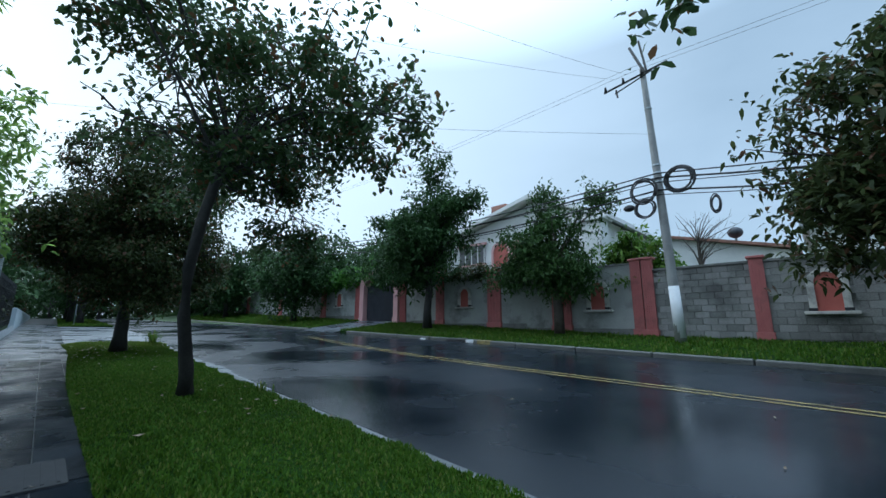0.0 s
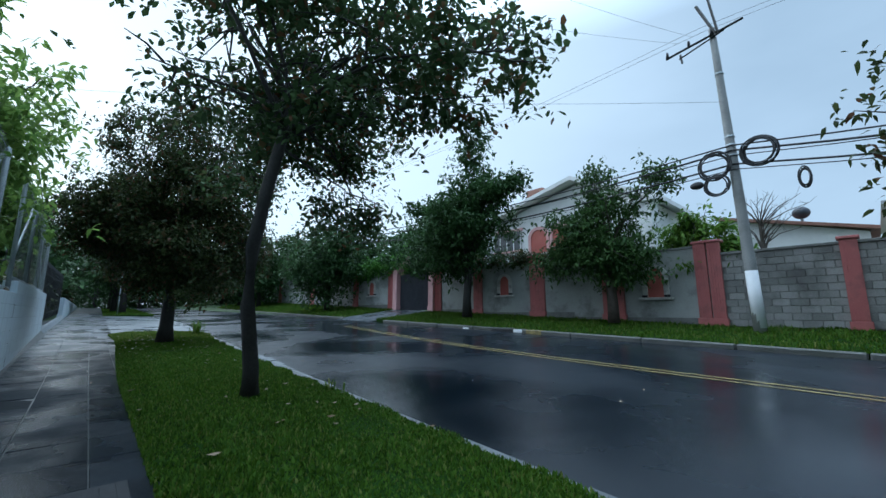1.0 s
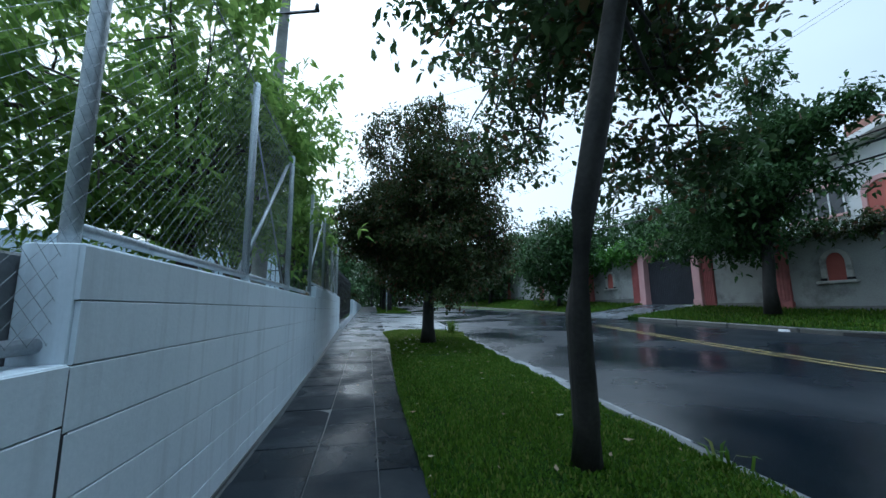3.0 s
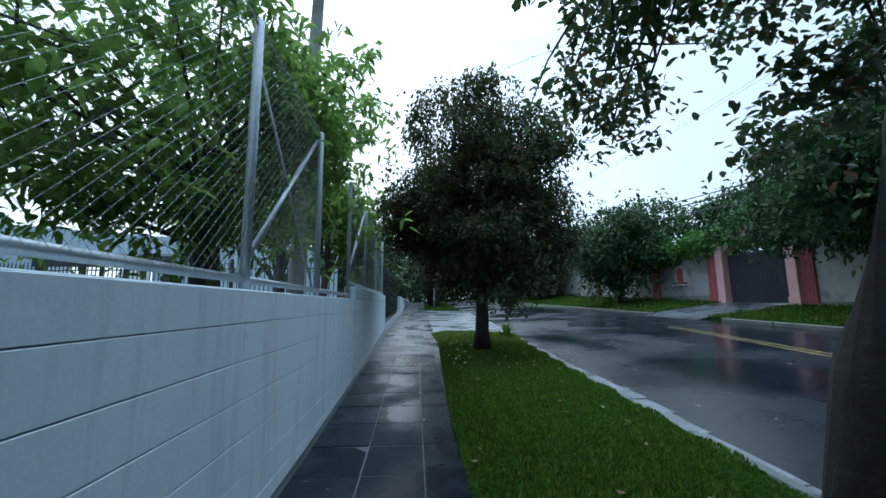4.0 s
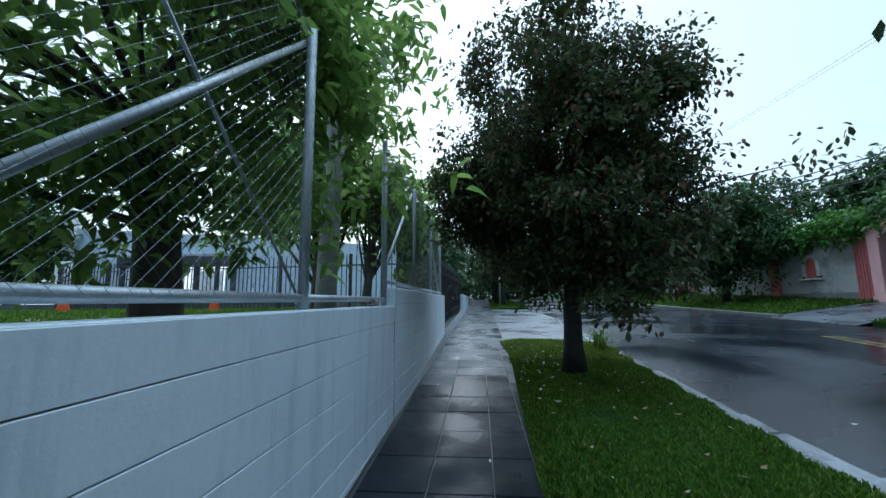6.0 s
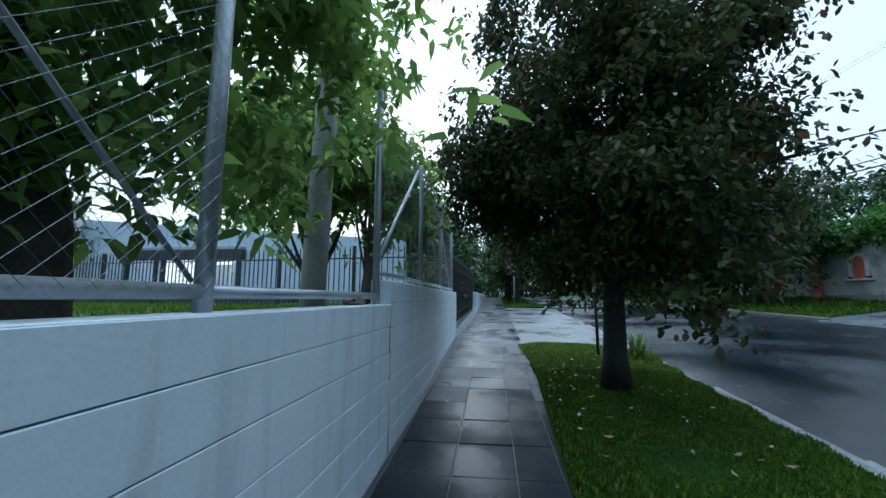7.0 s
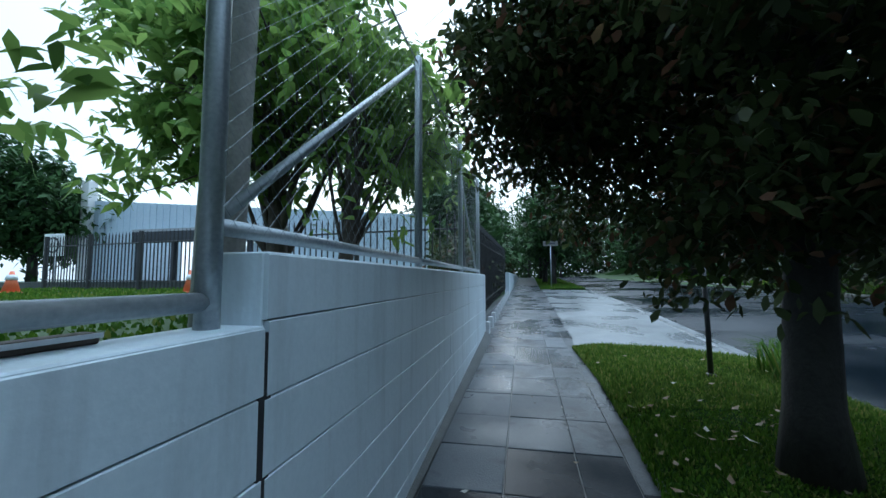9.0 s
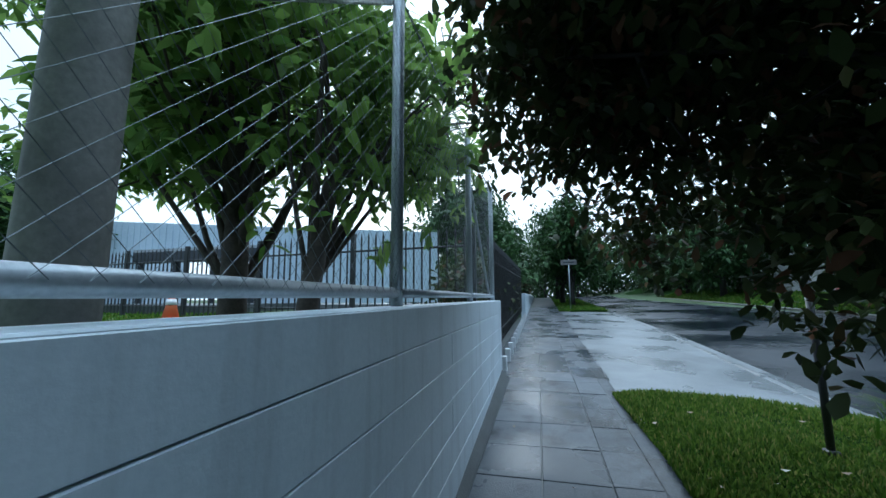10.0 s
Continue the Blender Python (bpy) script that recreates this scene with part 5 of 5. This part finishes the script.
litter("fallen_leaves", "scattered brown and pale fallen leaves on the lawn", 90, pick_lawn(-6, -18), lambda x, y: lawn_z(x, y) + 0.035, 0.035)
litter("fallen_leaves", "pale fallen leaves under the dense tree", 60, lambda n: (-13.2 - 3 * rng.random(n), 0.55 + 1.2 * rng.random(n)), lambda x, y: lawn_z(x, y) + 0.035, 0.04)
litter("fallen_leaves", "wet leaves stuck on the pavement", 30, lambda n: (-4 - 16 * rng.random(n), -0.8 + 1.0 * rng.random(n)), lambda x, y: zp(x) + 0.002, 0.025)
litter("fallen_leaves", "wet leaves scattered on the asphalt", 40, lambda n: (-3 - 15 * rng.random(n), 2.8 + 6.0 * rng.random(n)), lambda x, y: road_z(x, y) + 0.002, 0.03)
dry = thing("dry_leaf", "curled brown dry leaf lying on the wall top", "leaf", (-12.35, -1.0, 1.195))
dv = []
for k in range(7):
    a = k / 6
    for j in range(3):
        dv.append((-0.06 + 0.12 * a, (j - 1) * 0.035 * math.sin(math.pi * min(a + 0.08, 0.98)), 0.004 + 0.05 * a * a + 0.02 * abs(j - 1)))
df = [(3 * i + j, 3 * i + j + 1, 3 * i + j + 4, 3 * i + j + 3) for i in range(6) for j in range(2)]
obj_from("blade", dv, df, M_LITTER, dry)
board2 = thing("loose_board", "dark weathered board with a pale edge lying on the wall top", "board", (-12.56, -1.09, 1.199))
part("plank", box(-0.06, 0.22, -0.025, 0.02, 0.0, 0.022, 0.004), M_BARK2, board2)
part("edge_strip", box(-0.06, 0.22, 0.021, 0.026, 0.012, 0.021), M_LIME, board2, "pale painted edge")
chip = thing("brick_chip", "small broken piece of red brick on the board", "brick", (-12.42, -1.09, 1.221))
part("lump", box(-0.022, 0.022, -0.018, 0.018, 0.0, 0.022, 0.006), M_RED, chip)
cover = thing("manhole_cover", "wet dark steel cover set in the pavement", "manhole cover", (-6.75, 0.02, zp(-6.75)))
bm = box(-0.3, 0.3, -0.2, 0.2, -0.03, 0.008, 0.004)
for k in range(5):
    add_box(bm, -0.26, 0.26, -0.16 + k * 0.075, -0.14 + k * 0.075, 0.006, 0.013)
bmesh.ops.rotate(bm, cent=(0, 0, 0), matrix=Matrix.Rotation(0.0245, 3, "Y"), verts=bm.verts)
part("plate", bm, M_DARK, cover)

# ---- pieces of pavement, kerbs and walls ----
pave = thing("pavement", "wet grey concrete slab pavement with worn joints", "pavement", (0, 0, 0))
tagged(pave, kind="structure")
prng = random.Random(5)


def slab_mesh(l, w, mat):
    bm = box(-l / 2 + 0.004, l / 2 - 0.004, -w / 2 + 0.004, w / 2 - 0.004, -0.06, 0.0, 0.004)
    me = bpy.data.meshes.new("slab")
    bm.to_mesh(me)
    bm.free()
    me.materials.append(mat)
    return me


STRIPS = [(-0.905, -0.42, 0.56), (-0.42, 0.04, 0.56), (0.04, 0.36, 0.56)]
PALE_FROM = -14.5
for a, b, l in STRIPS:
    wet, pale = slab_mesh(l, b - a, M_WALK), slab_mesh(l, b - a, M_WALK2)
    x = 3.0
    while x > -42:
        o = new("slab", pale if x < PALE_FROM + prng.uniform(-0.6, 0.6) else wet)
        o.parent = pave
        o.location = (x - l / 2, (a + b) / 2, zp(x - l / 2) - 0.004 + prng.uniform(-0.003, 0.003))
        o.rotation_euler = (prng.uniform(-0.008, 0.008), math.atan((zp(x - l) - zp(x)) / l) + prng.uniform(-0.006, 0.006), 0)
        x -= l
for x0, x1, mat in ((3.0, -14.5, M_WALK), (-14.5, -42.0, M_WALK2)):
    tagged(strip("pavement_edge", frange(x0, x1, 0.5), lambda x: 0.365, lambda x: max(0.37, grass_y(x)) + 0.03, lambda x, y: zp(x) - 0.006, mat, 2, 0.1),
           "wet concrete strip at the lawn edge", "pavement", kind="structure")

kerb = thing("kerb", "cracked pale concrete kerb along the wet road", "kerb", (0, 0, 0))
tagged(kerb, kind="structure")
x = 6.0
kerb_meshes = []
for k in range(4):
    bm = box(-0.49, 0.49, -0.06, 0.06, -0.22, 0.0, 0.02)
    for v in bm.verts:
        v.co += Vector((prng.uniform(-0.008, 0.008), prng.uniform(-0.01, 0.01), prng.uniform(-0.01, 0.004)))
    me = bpy.data.meshes.new("kerb_stone")
    bm.to_mesh(me)
    bm.free()
    me.materials.append(M_KERB)
    kerb_meshes.append(me)
while x > -60:
    drop = 0.075 if -35 < x < -17.9 else 0.0
    o = new("kerb_stone", kerb_meshes[prng.randrange(4)])
    o.parent = kerb
    xm = x - 0.5
    o.location = (xm, kerb_y(xm) + 0.07 + prng.uniform(-0.01, 0.01), zs(xm) + 0.012 - drop + prng.uniform(-0.008, 0.008))
    slope = (kerb_y(xm - 0.5) - kerb_y(xm + 0.5))
    o.rotation_euler = (0, 0.0245, -slope)
    x -= 1.0
# worn gutter slabs beside the kerb
gutter = thing("gutter", "broken pale concrete gutter slabs beside the kerb", "gutter", (-12.0, 2.3, 0.1))
tagged(gutter, kind="structure")
x = -8.6
while x > -15.2:
    l = prng.uniform(0.45, 0.95)
    inner = [(x - l * k / 5, kerb_y(x - l * k / 5) + 0.135) for k in range(6)]
    wide = 0.2 + 0.12 * max(0, 1 - abs(x + 11.2) / 1.8)
    outer = [(x - l * k / 5, kerb_y(x - l * k / 5) + 0.135 + wide * prng.uniform(0.94, 1.05)) for k in range(6)]
    ring = inner + outer[::-1]
    bm = bmesh.new()
    lift = prng.uniform(0.008, 0.022)
    lo = [bm.verts.new(Vector((px, py, road_z(px, py) - 0.05)) - gutter.location) for px, py in ring]
    hi = [bm.verts.new(Vector((px, py, road_z(px, py) + lift)) - gutter.location) for px, py in ring]
    for k in range(5):
        bm.faces.new((hi[k], hi[11 - k], hi[10 - k], hi[k + 1]))
    for k in range(12):
        bm.faces.new((lo[k], lo[(k + 1) % 12], hi[(k + 1) % 12], hi[k]))
    part("gutter_slab", bm, M_GUTTER, gutter)
    x -= l + prng.uniform(0.008, 0.025)
fk = thing("kerb", "damp grey concrete kerb below the grassy bank", "kerb", (0, FAR_KERB, 0))
tagged(fk, kind="structure")
bm = box(-0.99, 0.99, -0.02, 0.18, -0.2, 0.125, 0.025)
me = bpy.data.meshes.new("kerb_stone")
bm.to_mesh(me)
bm.free()
me.materials.append(M_FARKERB)
x = 20.0
while x > -60:
    if not (gate_x0 - 0.4 < x - 1 < gate_x1 + 0.4):
        o = new("kerb_stone", me)
        o.parent = fk
        o.location = (x - 1, 0, road_z(x - 1, FAR_KERB))
        o.rotation_euler = (0, 0.0245, prng.uniform(-0.004, 0.004))
    x -= 2
yk = part("painted_kerb", box(-0.3, 0.3, -0.026, 0.17, -0.05, 0.131, 0.02), M_YELLOW, fk, "worn yellow painted stretch")
yk.location = (-11.3, 0, road_z(-11.3, FAR_KERB))

dr = thing("storm_drain", "dark kerb inlet with a worn white edge", "drain", (-12.6, FAR_KERB, road_z(-12.6, FAR_KERB)))
# no opening is cut: a near-black box paints the inlet's inner shade
part("slot", box(-0.45, 0.45, -0.035, 0.0, -0.02, 0.085, 0.004), M_DARK, dr)
part("lip", box(-0.5, 0.5, -0.04, 0.12, 0.085, 0.137, 0.01), M_FARKERB, dr)
part("paint_patch", box(0.5, 0.85, -0.03, 0.02, -0.01, 0.1, 0.008), M_LIME, dr, "white paint patch")
part("paint_patch", box(-1.9, -1.6, -0.03, 0.02, -0.01, 0.1, 0.008), M_LIME, dr, "white paint patch")

# painted blocks of the near wall
bw, bh = 0.4, 0.2
bm = box(-bw / 2, bw / 2, -0.012, 0.012, -bh / 2 + 0.0022, bh / 2 - 0.0022)
bmesh.ops.bevel(bm, geom=[e for e in bm.edges if abs(e.verts[0].co.x - e.verts[1].co.x) > 0.1], offset=0.003, segments=1, affect="EDGES")
block_mesh = bpy.data.meshes.new("block")
bm.to_mesh(block_mesh)
bm.free()
block_mesh.materials.append(M_BLOCK)


def near_block(x0, x1, z0, z1, y=0.0):
    o = new("block", block_mesh)
    o.parent = wall_left
    o.location = ((x0 + x1) / 2, y, (z0 + z1) / 2)
    o.scale = ((x0 - x1) / bw, 1, (z1 - z0) / bh)
    return o


for a, b, top in SECTIONS:
    a = min(a, 1.0)
    z, row = top, 0
    while z > zp(a) - 0.05:
        z0 = z - (0.2 if row else 0.178)
        x = a - (0.2 if row % 2 else 0.0)
        if row % 2:
            near_block(a - 0.009, x, z0, z)
        while x > b + 0.02:
            x1 = max(x - bw, b + 0.007)
            if x - x1 > 0.008 and z > zp(x) - 0.02:
                near_block(x, x1, z0, z, prng.uniform(-0.002, 0.001) if prng.random() < 0.12 else 0.0)
            x = x1
        z, row = z0, row + 1
    part("capping", box(b + 0.004, a - 0.004, -WALL_T, 0.008, top - 0.012, top + 0.004, 0.004), M_BLOCK, wall_left)
    part("end_block", box(a - 0.012, a + 0.004, -WALL_T, -0.004, top - 0.4, top + 0.002, 0.003), M_BLOCK, wall_left)
part("end_block", box(-18.87, -18.85, -WALL_T, 0.0, 0.1, 1.39), M_BLOCK, wall_left)

# weathered blocks of the far wall: single ones where the pole stands, the rest joined
fm = bpy.data.meshes.new("block")
bm = box(-0.196, 0.196, -0.02, 0.02, -0.096, 0.096, 0.008)
bm.to_mesh(fm)
bm.free()
fm.materials.append(M_FARBLOCK1)
rest_v = []
for a, b in SPANS:
    t = far_top((a + b) / 2)
    z, row = t - 0.12, 0
    while z > zw(b) - 0.1 and a > -7:
        x = min(a, 6) - 0.2 + (0.2 if row % 2 else 0)
        while x > max(b, -48):
            dy = prng.uniform(-0.008, 0.008)
            if z > zw(x) - 0.1 and not any(n0 - 0.02 < x < n1 + 0.02 and n2 < z < n3 for n0, n1, n2, n3 in NICHES):
                if -7.0 < x < -1.0:
                    o = new("block", fm)
                    o.parent = wall_far
                    o.location = (x, 0.02 + dy, z)
                else:
                    rest_v.append((x, 0.02 + dy, z))
            x -= 0.4
        z, row = z - 0.2, row + 1
C = np.array(rest_v)[:, None, :]
h = np.array([[sx * 0.195, sy * 0.02, sz * 0.095] for sx in (-1, 1) for sy in (-1, 1) for sz in (-1, 1)])[None]
ob = fast_mesh("blockwork", C + h, [(0, 1, 5, 4), (2, 6, 7, 3), (0, 2, 3, 1), (4, 5, 7, 6), (1, 3, 7, 5), (0, 4, 6, 2)], M_FARBLOCK, wall_far)
tagged(ob, "weathered grey blockwork", kind="stuff")
